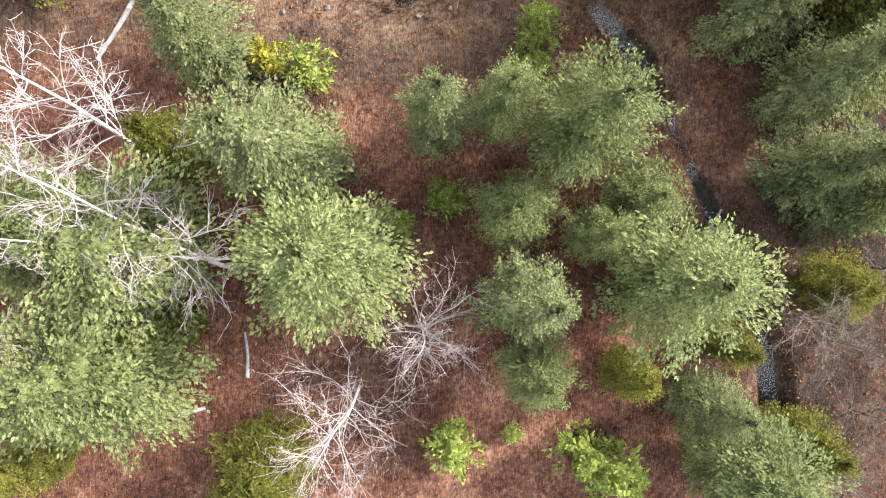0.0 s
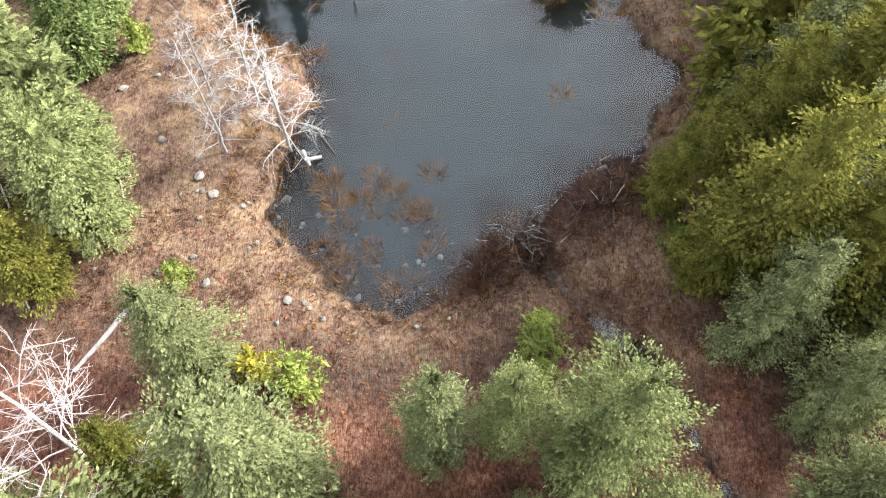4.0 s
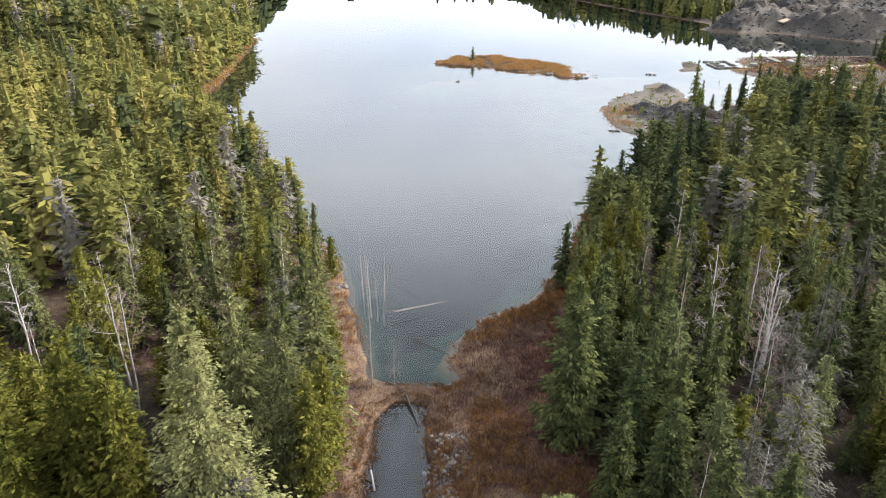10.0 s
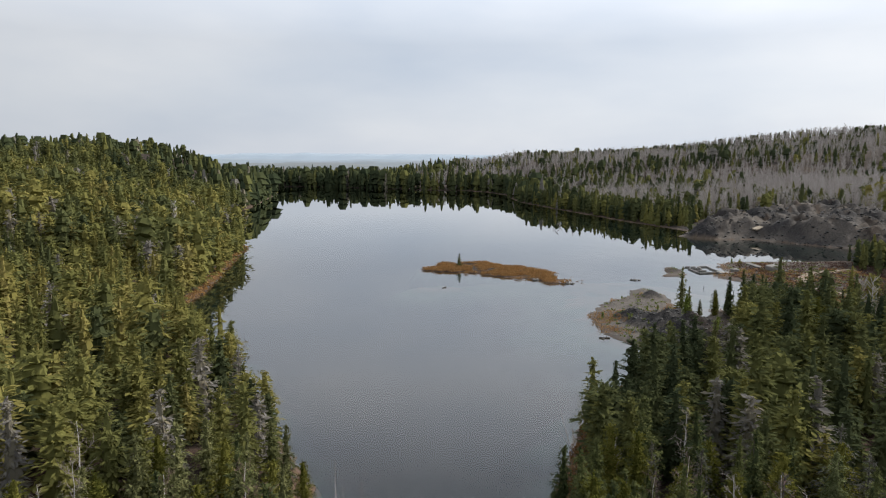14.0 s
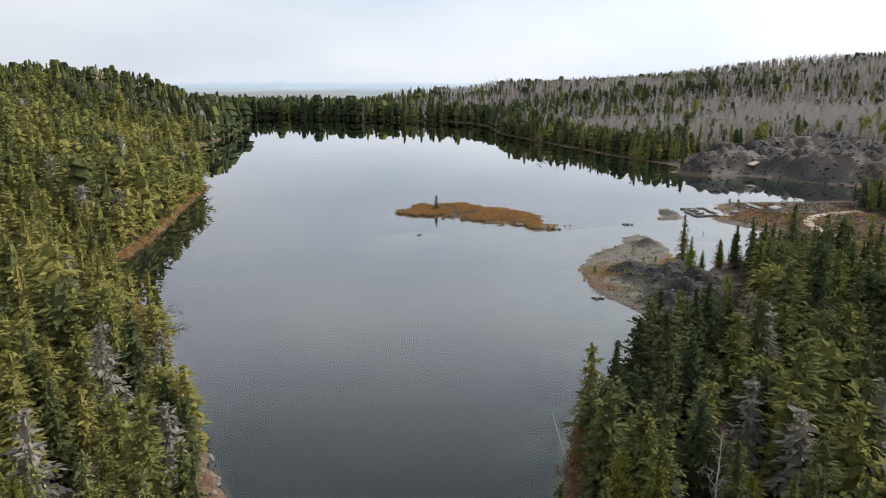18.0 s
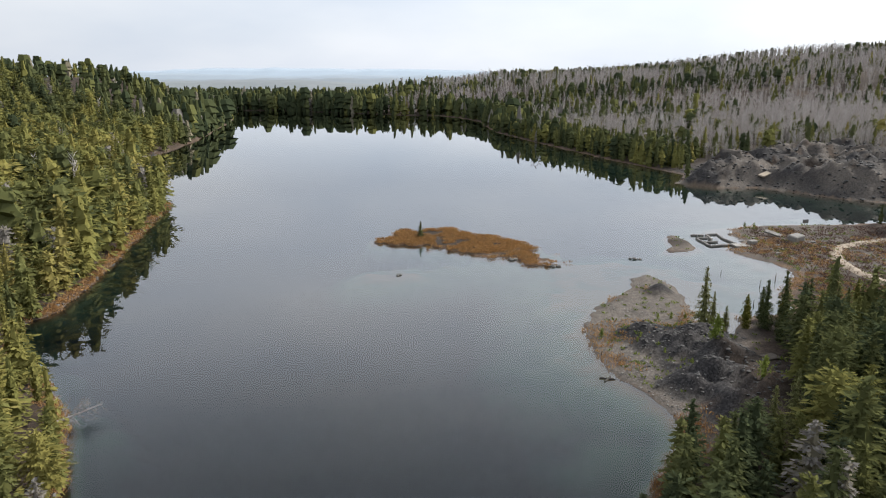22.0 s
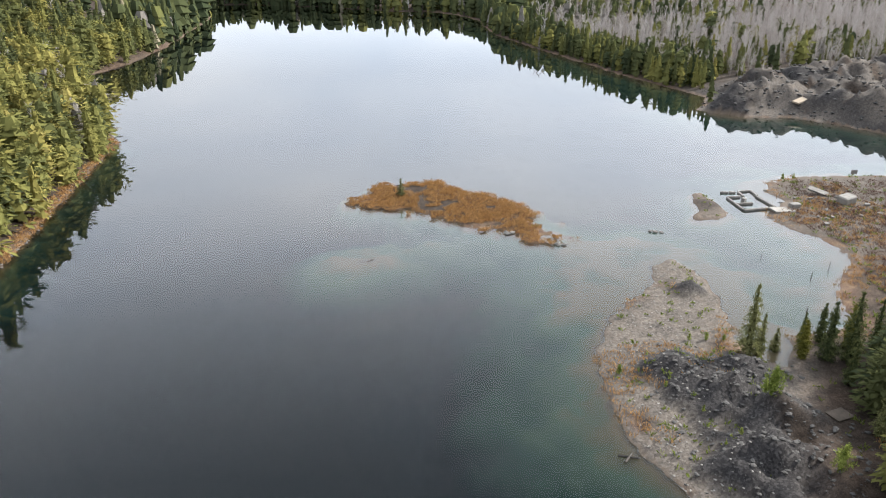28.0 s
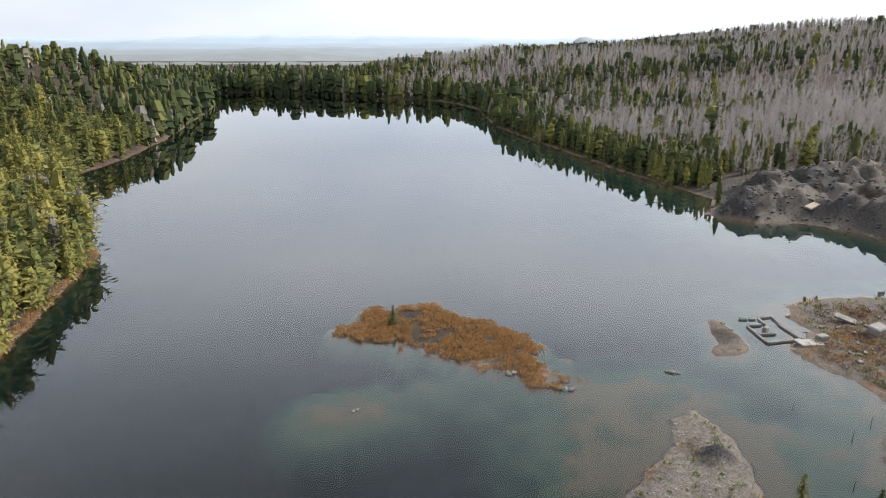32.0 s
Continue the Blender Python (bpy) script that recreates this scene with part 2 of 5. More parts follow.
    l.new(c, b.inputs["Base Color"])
    b.inputs["Roughness"].default_value = 0.95
    b.inputs["Specular IOR Level"].default_value = 0.15
    bump_on(n, l, b, speck, 0.8, 0.12)
    return m


M_GROUND = ground_material()
M_LAKE = water_material("lake_water", (0.88, 0.94, 0.93), 0.0)
M_POND = water_material("pond_water", (0.85, 0.88, 0.88), 0.0, 2.0, 0.0)
M_SPRUCE = foliage("spruce_needles", (0.054, 0.068, 0.031), (0.156, 0.166, 0.061), (0.3, 0.293, 0.13))
M_FIR = foliage("fir_needles", (0.108, 0.122, 0.055), (0.23, 0.246, 0.112), (0.37, 0.375, 0.2))
M_YOUNG = foliage("young_spruce_needles", (0.078, 0.106, 0.037), (0.262, 0.316, 0.119), (0.551, 0.564, 0.264))
M_GOLD = foliage("golden_spruce_needles", (0.075, 0.08, 0.036), (0.255, 0.255, 0.108), (0.52, 0.495, 0.275))
M_CEDAR = foliage("cedar_sprays", (0.075, 0.08, 0.017), (0.19, 0.178, 0.042), (0.34, 0.3, 0.09))
M_LIGHT = foliage("pale_needles", (0.125, 0.142, 0.058), (0.215, 0.24, 0.1), (0.28, 0.31, 0.15))
M_SAPLING = foliage("sapling_leaves", (0.095, 0.126, 0.028), (0.266, 0.306, 0.076), (0.475, 0.486, 0.180))
M_GREYNEEDLE = foliage("grey_lichen_twigs", (0.090, 0.086, 0.071), (0.188, 0.180, 0.150), (0.285, 0.277, 0.232), 0.1)
M_YELLOW = foliage("yellow_leaves", (0.17, 0.15, 0.02), (0.33, 0.3, 0.05), (0.46, 0.42, 0.1))
M_BARK = plain("brown_bark", (0.05, 0.038, 0.03), (0.16, 0.13, 0.105), 4.0)
M_BIRCH = plain("white_birch_bark", (0.36, 0.33, 0.31), (0.7, 0.67, 0.64), 5.0)
M_GREYWOOD = plain("weathered_grey_wood", (0.16, 0.15, 0.145), (0.42, 0.4, 0.385), 5.0)
M_SILVER = plain("silvery_dead_wood", (0.13, 0.126, 0.122), (0.3, 0.292, 0.284), 5.0)
M_TWIG = plain("pale_pinkish_twigs", (0.22, 0.175, 0.165), (0.42, 0.36, 0.345), 3.0)
M_REDTWIG = plain("reddish_birch_twigs", (0.13, 0.075, 0.065), (0.3, 0.19, 0.17), 3.0)
M_DARKWOOD = plain("wet_dark_wood", (0.02, 0.017, 0.015), (0.07, 0.06, 0.05), 5.0)
M_STONE = plain("grey_stone", (0.063, 0.058, 0.054), (0.210, 0.197, 0.178), 3.0)
M_COBBLE = plain("pale_cobbles", (0.1, 0.095, 0.088), (0.27, 0.255, 0.235), 3.0)
M_SLAG = plain("dark_slag", (0.015, 0.014, 0.014), (0.06, 0.057, 0.054), 3.0)
M_CONCRETE = plain("weathered_concrete", (0.08, 0.074, 0.068), (0.25, 0.235, 0.21), 1.5)
M_TANSTONE = plain("stained_tan_stone", (0.054, 0.041, 0.030), (0.120, 0.093, 0.069), 1.5)
M_SAND = plain("pale_sand", (0.204, 0.158, 0.109), (0.340, 0.277, 0.205), 0.8)
M_REED = foliage("rust_sedge", (0.16, 0.075, 0.024), (0.38, 0.2, 0.07), (0.58, 0.37, 0.16), 0.2)
M_SEDGE = foliage("golden_sedge", (0.24, 0.13, 0.05), (0.5, 0.3, 0.13), (0.68, 0.48, 0.26), 0.2)
M_STRAW = foliage("straw_grass", (0.11, 0.064, 0.034), (0.235, 0.15, 0.085), (0.36, 0.26, 0.165), 0.2)
M_BRUSH = foliage("red_brown_twigs", (0.075, 0.04, 0.032), (0.185, 0.11, 0.09), (0.34, 0.235, 0.2), 0.1)
M_LEAF = foliage("fallen_leaves", (0.1, 0.035, 0.018), (0.24, 0.1, 0.05), (0.5, 0.3, 0.14), 0.1)
CONIFER_STOPS = [(0.0, (0.045, 0.058, 0.032)), (0.3, (0.094, 0.102, 0.042)), (0.55, (0.152, 0.15, 0.049)), (0.78, (0.21, 0.188, 0.058)), (0.9, (0.26, 0.215, 0.08)), (1.0, (0.2, 0.185, 0.165))]
M_WOODS = woods("distant_conifers", CONIFER_STOPS)
# bare trees keep to close, light tones: distance haze put into the colour
M_BARE = woods("distant_bare_trees", [(0.0, (0.3, 0.268, 0.248)), (0.5, (0.36, 0.33, 0.312)), (1.0, (0.44, 0.415, 0.395))], 0.1)


# ---- ground plan ----
WEST_SHORE = [(-4.2, 47), (-5.8, 47.6), (-7.0, 53), (-8.8, 60), (-10.7, 69), (-13.5, 74), (-19, 86), (-25, 98), (-29, 108), (-33, 117), (-46, 134),
              (-53, 146), (-50, 152), (-51, 167), (-55, 195), (-58.5, 222), (-61, 244), (-75, 272), (-95, 310), (-111, 347), (-106, 385),
              (-109, 450), (-115, 500), (-126, 603), (-150, 690), (-178, 742)]
NORTH_SHORE = [(-134, 750), (-68, 718), (0, 668), (30, 660), (47, 632), (60, 585), (60, 488), (79, 398), (94, 334), (101, 314), (106, 298), (99, 283),
               (95, 278), (106, 267), (120, 266), (133, 245), (155, 228), (180, 222), (190, 212), (150, 214), (112, 209.5)]
EAST_SHORE = [(97, 209.5), (89, 209), (82, 205.5), (79.5, 200), (80.5, 194), (74, 188.5), (72.5, 184.5), (75, 177.5), (77.5, 171), (76, 165), (71, 160), (67, 154),
              (66, 147), (60, 144.5), (55, 143.5), (51.5, 136.5), (48, 141.5), (50, 151), (51.5, 161)]
SPIT_SHORE = [(49.5, 168.5), (46, 166), (43, 158.5), (38, 154), (35.5, 150.5), (31.2, 142), (30.2, 137), (29.8, 130.5), (30.3, 123.5), (33, 118), (34, 111),
              (31.5, 105.5), (23, 94), (18.2, 86.5), (15.5, 79.5), (13.5, 73), (11.5, 67), (7.8, 58.8), (4.4, 57.2), (1.6, 53.6), (0.1, 50),
              (1.3, 48), (0.6, 46.3), (-1.8, 46.5)]
POND_LEFT = [(-3.7, 45.2), (-4.9, 43.3), (-5.1, 39.7), (-5.2, 36.4), (-4.5, 32.6), (-4.4, 29.8), (-4.9, 28.4), (-6.3, 28), (-7.7, 28.7), (-9.6, 27.4), (-9.2, 25.3),
             (-7.4, 24.2), (-6, 23.6), (-5.4, 21), (-6.3, 18), (-6.5, 16), (-5.2, 14.6), (-4.1, 13.2), (-3.3, 12.4), (-1.6, 12.1)]
POND_RIGHT = [(0.1, 12.6), (0.8, 13.8), (2.0, 14.9), (2.2, 15.8), (3.5, 15.6), (5.2, 17.8), (7, 18.3), (7.8, 20), (9.5, 22.5), (8.5, 24), (7.2, 27.4), (5.6, 27.2), (4.3, 26.6),
              (3.6, 29.4), (4.3, 32.4), (3.6, 32), (2.4, 31), (0.9, 32.4), (-0.9, 34), (-0.8, 38), (-1.3, 42), (-1.6, 45.1)]
ISLAND = [(-0.6, 199), (1.9, 207), (10.3, 209), (17.7, 208), (24.4, 201), (29.8, 193), (34, 184.5), (36, 177.5), (30, 177), (24.5, 179), (21.4, 181.5), (15.6, 185),
          (8.5, 191), (0.8, 194.6)]
SPIT_BAR = [(64, 199), (66.2, 199.3), (66.5, 193), (67, 187.5), (63, 184.6), (59, 185.3), (62, 190)]
STREAM = [(2.4, 15.2), (3.3, 14.2), (4.9, 12.3), (5.7, 11.5), (6.5, 10.6), (7.1, 9.5), (7.6, 8.4), (8.2, 7.1), (8.8, 5.9), (9.4, 4.2), (10.3, 2.6), (10.9, 0), (11.5, -6), (12, -16)]
STREAM_WIDTH = [0.15, 0.15, 0.25, 0.35, 0.5, 0.3, 0.2, 0.15, 0.3, 0.3, 0.2, 0.25, 0.3, 0.3]
LAKE = WEST_SHORE + NORTH_SHORE + EAST_SHORE + SPIT_SHORE
POND = POND_LEFT + POND_RIGHT


def vnoise(x, y, seed=0):
    """Smooth lattice noise, -1 to 1."""
    xi, yi = np.floor(x), np.floor(y)
    fx, fy = x - xi, y - yi
    fx, fy = fx * fx * (3 - 2 * fx), fy * fy * (3 - 2 * fy)

    def corner(a, b):
        v = np.sin(a * 127.1 + b * 311.7 + seed * 74.7) * 43758.5453
        return (v - np.floor(v)) * 2 - 1
    a, b, c, e = corner(xi, yi), corner(xi + 1, yi), corner(xi, yi + 1), corner(xi + 1, yi + 1)
    return (a * (1 - fx) + b * fx) * (1 - fy) + (c * (1 - fx) + e * fx) * fy


def inside_distance(x, y, loop):
    """Distance to a closed line, positive inside it."""
    pts = np.array(loop, float)
    best = np.full(x.shape, 1e18)
    inside = np.zeros(x.shape, bool)
    for (ax, ay), (bx, by) in zip(pts, np.roll(pts, -1, 0)):
        dx, dy = bx - ax, by - ay
        t = np.clip(((x - ax) * dx + (y - ay) * dy) / (dx * dx + dy * dy), 0, 1)
        best = np.minimum(best, (x - ax - t * dx) ** 2 + (y - ay - t * dy) ** 2)
        if ay != by:
            inside ^= ((ay > y) != (by > y)) & (x < dx * (y - ay) / dy + ax)
    d = np.sqrt(best)
    return np.where(inside, d, -d)


def stream_distance(x, y):
    best = np.full(x.shape, -1e9)
    for (ax, ay), (bx, by), wa, wb in zip(STREAM, STREAM[1:], STREAM_WIDTH, STREAM_WIDTH[1:]):
        dx, dy = bx - ax, by - ay
        t = np.clip(((x - ax) * dx + (y - ay) * dy) / (dx * dx + dy * dy), 0, 1)
        best = np.maximum(best, wa + (wb - wa) * t - np.hypot(x - ax - t * dx, y - ay - t * dy))
    return best


# mounds of dark waste rock: x, y, height, radius
HEAPS = [(41.5, 131.5, 3.8, 6.5), (45.0, 126.5, 3.6, 6.5), (41.5, 119.5, 3.6, 7.0), (46.5, 117, 3.2, 7), (39.0, 136.5, 2.2, 5.0), (46, 135.5, 2.0, 5.0), (47.3, 156.5, 2.4, 2.6),
         (41.0, 112.5, 2.6, 6.0), (39.5, 107.5, 2.0, 5.0), (104, 274.5, 4.0, 7), (64.5, 192, 1.0, 3.2), (50.5, 118, 1.2, 5)]


def hump(v, lo, hi):
    t = np.clip((v - lo) / (hi - lo), 0, 1)
    return t * t * (3 - 2 * t)


def survey(x, y):
    """Height of the ground and the kinds of ground, at arrays of places."""
    wob = 0.35 * vnoise(x * 0.7, y * 0.7, 1) + 0.18 * vnoise(x * 2.1, y * 2.1, 2)
    near = hump(y, 120, 60)
    lake = inside_distance(x, y, LAKE)
    isle = np.maximum(inside_distance(x, y, ISLAND) + 2.3 * vnoise(x * 0.3 + y * 0.12, y * 0.2, 3) + 2.0 * vnoise(x * 0.75, y * 0.75, 20) - 0.9, inside_distance(x, y, SPIT_BAR))
    lake = np.minimum(lake, -isle) + wob * (1 + 0.004 * y)
    pond = inside_distance(x, y, POND) + 0.6 * wob
    brook = stream_distance(x, y) + 0.35 * wob
    land = -np.maximum(np.maximum(lake, pond), brook)
    grain = 0.05 * vnoise(x * 1.3, y * 1.3, 4) + 0.03 * vnoise(x * 3.1, y * 3.1, 5)
    z = 0.10 + 0.25 * (1 - np.exp(-land / 1.2)) + grain
    low = hump(y, 16, 11) * hump(x, -2, 4)
    z = z - 0.55 * low * (1 - hump(land, 1.5, 5))
    # the dam of sticks between pond and brook
    z = z + 0.45 * np.exp(-((x - 4.2) / 2.6) ** 2 - ((y - 15.2 - 0.35 * (x - 3)) / 1.0) ** 2) * (brook < 0)
    z = z + 0.3 * np.exp(-((x + 3.0) / 2.2) ** 2 - ((y - 45.9) / 0.5) ** 2)
    # hills
    inland = np.maximum(-lake, 0)
    west = hump(-x, -10, 60) * hump(y, 20, 120)
    z = z + west * (1 - 0.8 * hump(y, 600, 720) * np.maximum(hump(x, -420, -250), hump(y, 620, 820))) * (np.minimum(inland * (0.135 + 0.13 * hump(y, 120, 200) + 0.1 * hump(y, 330, 430)), 23 + 8 * hump(y, 300, 450) + 4 * vnoise(x * 0.008, y * 0.008, 6)) + 2.0 * hump(inland, 6, 60) * vnoise(x * 0.03, y * 0.03, 7))
    north = hump(y, 560, 700)
    z = z + north * (1 - west) * np.minimum(inland * 0.07, 19) * hump(x, -320, -120)
    east = hump(x, 70, 130) * hump(y, 225, 300)
    z = z + east * (np.minimum(inland * 0.06, 9) + np.clip((inland - 120) * 0.075, 0, 62) * hump(x, 150, 640) * (0.85 + 0.25 * vnoise(x * 0.004, y * 0.004, 8)))
    z = z + 0.02 * np.minimum(inland, 120) * hump(x, 20, 60) * (1 - hump(y, 100, 140))
    far = hump(y, 900, 2200)
    z = np.where(y > 900, z * (1 - 0.75 * far) - 6 * far, z)
    bank = np.exp(-((x - 142) / 36) ** 2 - ((y - 272) / 36) ** 2) * (lake < 0)
    z = z + hump(bank, 0.1, 0.5) * (4.6 + 1.8 * vnoise(x * 0.085, y * 0.085, 9) + 3.0 * (0.5 - np.abs(vnoise(x * 0.17, y * 0.17, 10))) + 1.7 * vnoise(x * 0.42, y * 0.42, 24) + 0.06 * np.minimum(inland, 40)) * hump(inland, 0, 11)
    pile = np.zeros_like(x)
    for hx, hy, hh, hr in HEAPS:
        r = np.hypot(x - hx, y - hy) * (1 + 0.18 * vnoise(x * 0.35, y * 0.35, 11))
        pile = np.maximum(pile, hh * np.clip(1 - r / hr, 0, 1) ** 0.9 * (0.75 + 0.45 * vnoise(x * 0.4, y * 0.4, 23) + 0.5 * (0.5 - np.abs(vnoise(x * 0.75, y * 0.6, 25)))))
    z = z + pile * (land > -1.5)
    # beds
    shelf = np.minimum(lake * 0.16, 5.0)
    shoal = 3.2 * np.exp(-((x - 2 - 0.25 * (y - 170)) / 8) ** 2 - ((y - 170) / 8) ** 2) + 1.7 * np.exp(-((x - 18) / 24) ** 2 - ((y - 176) / 11) ** 2)
    shoal = shoal + 1.1 * np.exp(-((x - 47) / 10) ** 2 - ((y - 174) / 14) ** 2) + 0.7 * np.exp(-((x - 32) / 10) ** 2 - ((y - 158) / 14) ** 2)
    open_water = np.minimum(inside_distance(x, y, LAKE), 60)
    gentle = 0.85 * hump(y, 90, 125) * hump(x, -22, 32)
    deep = 0.2 + (2.6 - 2.1 * gentle) * hump(open_water, 0, 2.5 + 5 * gentle) + 3.6 * hump(open_water, 3, 12 + 24 * gentle)
    deep = deep * (1 - 0.94 * (1 - np.exp(-shoal / 1.05))) + 0.6 * vnoise(x * 0.13, y * 0.13, 12) + 0.4 * vnoise(x * 0.33, y * 0.33, 19) + 0.2 * vnoise(x * 0.8, y * 0.8, 22)
    deep = np.clip(deep, 0.22, 5.0)
    deep = np.where(isle > -6, np.minimum(deep, 0.25 + 0.5 * np.maximum(-isle, 0)), deep)
    bar = np.exp(-((x - 4.5) / 3.2) ** 2 - ((y - 171 - 0.5 * (x - 4)) / 0.9) ** 2)
    deep = deep - 0.35 * bar
    z = np.where(lake > 0, -deep * np.clip(lake / 1.0, 0, 1) - 0.02 + 0.1 * np.clip(1 - lake / 0.3, 0, 1), z)
    pool = -0.3 - np.minimum(0.28 * pond, 0.9) + grain * 0.7
    z = np.where(pond > 0, pool, z)
    z = np.where((pond > -0.5) & (pond <= 0) & (lake < 0), np.maximum(-0.25 - 0.7 * pond, np.minimum(z, 0.1)), z)
    z = np.where(brook > 0, -0.95 - 0.12 * np.clip(brook / 0.3, 0, 1), z)
    z = np.where((brook > -0.6) & (brook <= 0) & (pond < 0), np.minimum(z, -0.9 - 1.2 * brook), z)
    # kinds of ground
    spit = hump(x - 0.5 * (y - 107), 42, 36) * hump(y, 104, 112) * hump(x, 20, 26) * (y < 172)
    ruins = hump(y, 160, 172) * hump(x, 55, 62) * hump(x, 115, 100) * (y < 214)
    waste = np.clip(bank * 4, 0, 1) + hump(np.hypot(x - 104, y - 276), 12, 8)
    gravel = np.clip(spit + 0.75 * ruins + waste, 0, 1)
    gravel = gravel * hump(vnoise(x * 0.22, y * 0.22, 13) + 0.9, 0.1, 0.6)
    heap = np.clip(pile / 0.7 + np.clip(bank * 7, 0, 1) * (0.5 + 0.9 * vnoise(x * 0.13, y * 0.13, 14)) + 0.35 * spit * vnoise(x * 0.3, y * 0.3, 15), 0, 1)
    sedge = np.clip(hump(land, 7 - 4.5 * hump(y, 60, 80), 2.0 - 1.3 * hump(y, 60, 80)) * 0.9 + 0.3 * vnoise(x * 0.3, y * 0.3, 16), 0, 1)
    meadow = hump(x, -19, -14) * hump(x, -4, -7) * hump(y, 9, 13) * hump(y, 33, 29)
    sedge = np.clip(sedge + meadow * (0.85 + 0.4 * vnoise(x * 0.5, y * 0.5, 17)), 0, 1)
    sedge = sedge * (1 - 0.6 * hump(y, 70, 90) * (x < 0)) * (1 - 0.9 * hump(x, 5.5, 7.5) * hump(y, 10, 7))
    marsh = hump(x, -1, 1) * hump(x, 11, 8) * hump(y, 30, 34) * hump(y, 62, 58)
    litter = np.clip(0.8 * hump(x, 2, 4) * hump(x, 11, 9) * hump(y, 20, 16) * hump(y, 4, 9) + hump(y, 12, 7) * (1 - 0.8 * hump(x, 7, 9)) + 0.7 * marsh + 0.5 * vnoise(x * 0.4, y * 0.4, 18) * near, 0, 1)
    sedge = sedge * (1 - 0.8 * hump(y, 12.5, 9.5) * (brook < -0.8))
    return z, land, gravel, sedge, litter, heap, hump(y, 47, 45.7), hump(np.maximum(np.maximum(lake, pond), brook), -0.05, 0.35)


def ticks(stops, first, grow):
    """Grid lines: from, to, step pieces, then ever wider steps out to the horizon on both sides."""
    out = []
    for a, b, sa, sb in stops:
        v = a
        while v < b:
            out.append(v)
            v += sa + (sb - sa) * (v - a) / (b - a)
    step, v = stops[-1][3], stops[-1][1]
    while v < 7000:
        out.append(v)
        step *= grow
        v += step
    step, v, back = stops[0][2], stops[0][0], []
    while v > first:
        step *= grow
        v -= step
        back.append(v)
    return np.array(back[::-1] + out)


def mesh_object(name, verts, faces, material, parent=None, label="", smooth=False, attrs=None):
    """A mesh object from arrays: verts (n, 3), faces (m, 3 or 4)."""
    verts, faces = np.asarray(verts, np.float32), np.asarray(faces, np.int32)
    me = bpy.data.meshes.new(name)
    me.vertices.add(len(verts))
    me.vertices.foreach_set("co", verts.ravel())
    k = faces.shape[1]
    me.loops.add(faces.size)
    me.loops.foreach_set("vertex_index", faces.ravel())
    me.polygons.add(len(faces))
    me.polygons.foreach_set("loop_start", np.arange(0, faces.size, k, dtype=np.int32))
    me.polygons.foreach_set("loop_total", np.full(len(faces), k, np.int32))
    me.polygons.foreach_set("use_smooth", np.full(len(faces), smooth))
    for key, values in (attrs or {}).items():
        values = np.asarray(values, np.float32)
        if values.ndim == 2:
            me.attributes.new(key, "FLOAT_COLOR", "POINT").data.foreach_set("color", values.ravel())
        else:
            me.attributes.new(key, "FLOAT", "POINT").data.foreach_set("value", values)
    me.update(calc_edges=True)
    me.materials.append(material)
    ob = new(name, me)
    if parent is not None:
        ob.parent = parent
    if label:
        tagged(ob, label)
    return ob


gx = ticks([(-65, -16, 1.4, 0.5), (-16, -11, 0.5, 0.34), (-11, 12, 0.34, 0.34), (12, 95, 0.5, 1.2), (95, 178, 1.2, 1.7)], -7000, 1.075)
gy = ticks([(-14, 8, 0.6, 0.34), (8, 48, 0.34, 0.38), (48, 215, 0.5, 1.2), (215, 312, 1.2, 1.8)], -700, 1.07)
GX, GY = np.meshgrid(gx, gy)
gz, gland, ggravel, gsedge, glitter, gheap, gpool, gwet = survey(GX.ravel(), GY.ravel())
nx, ny = len(gx), len(gy)
ii = (np.arange(ny - 1)[:, None] * nx + np.arange(nx - 1)[None, :]).ravel()
ground = mesh_object("ground", np.stack([GX.ravel(), GY.ravel(), gz], 1), np.stack([ii, ii + 1, ii + nx + 1, ii + nx], 1), M_GROUND, smooth=True,
                     attrs={"zone": np.stack([ggravel, gsedge, glitter, np.ones_like(gz)], 1), "heap": gheap, "pool": gpool, "wet": gwet})
tagged(ground, "brown leaf-strewn ground with sedge, gravel and lake bed", "ground", kind="structure")


def height(x, y):
    return float(survey(np.array([float(x)]), np.array([float(y)]))[0][0])


def water_sheet(name, loop, z, grow, material, label):
    pts = np.array(loop, float)
    t = np.roll(pts, -1, 0) - np.roll(pts, 1, 0)
    t /= np.linalg.norm(t, axis=1, keepdims=True)
    area = (pts[:, 0] * np.roll(pts[:, 1], -1) - np.roll(pts[:, 0], -1) * pts[:, 1]).sum()
    side = np.stack([t[:, 1], -t[:, 0]], 1) * (1 if area > 0 else -1)
    out = pts + side * grow
    me = bpy.data.meshes.new(name)
    me.from_pydata([(x, y, z) for x, y in out], [], [tuple(range(len(out)))])
    me.update()
    if me.polygons[0].normal.z < 0:
        me.flip_normals()
    me.materials.append(material)
    ob = new(name, me)
    return tagged(ob, label, "water", kind="structure")


water_sheet("water", LAKE, 0.0, 0.9, M_LAKE, "calm grey-green lake mirroring an overcast sky")
water_sheet("water", POND, -0.3, 0.35, M_POND, "still grey beaver pond with a silty bottom")
left = [(x - 0.9, y) for x, y in STREAM[2:]]
right = [(x + 0.9, y) for x, y in STREAM[2:]]
water_sheet("water", left + right[::-1], -0.86, 0.0, M_POND, "shallow dark brook below the beaver dam")


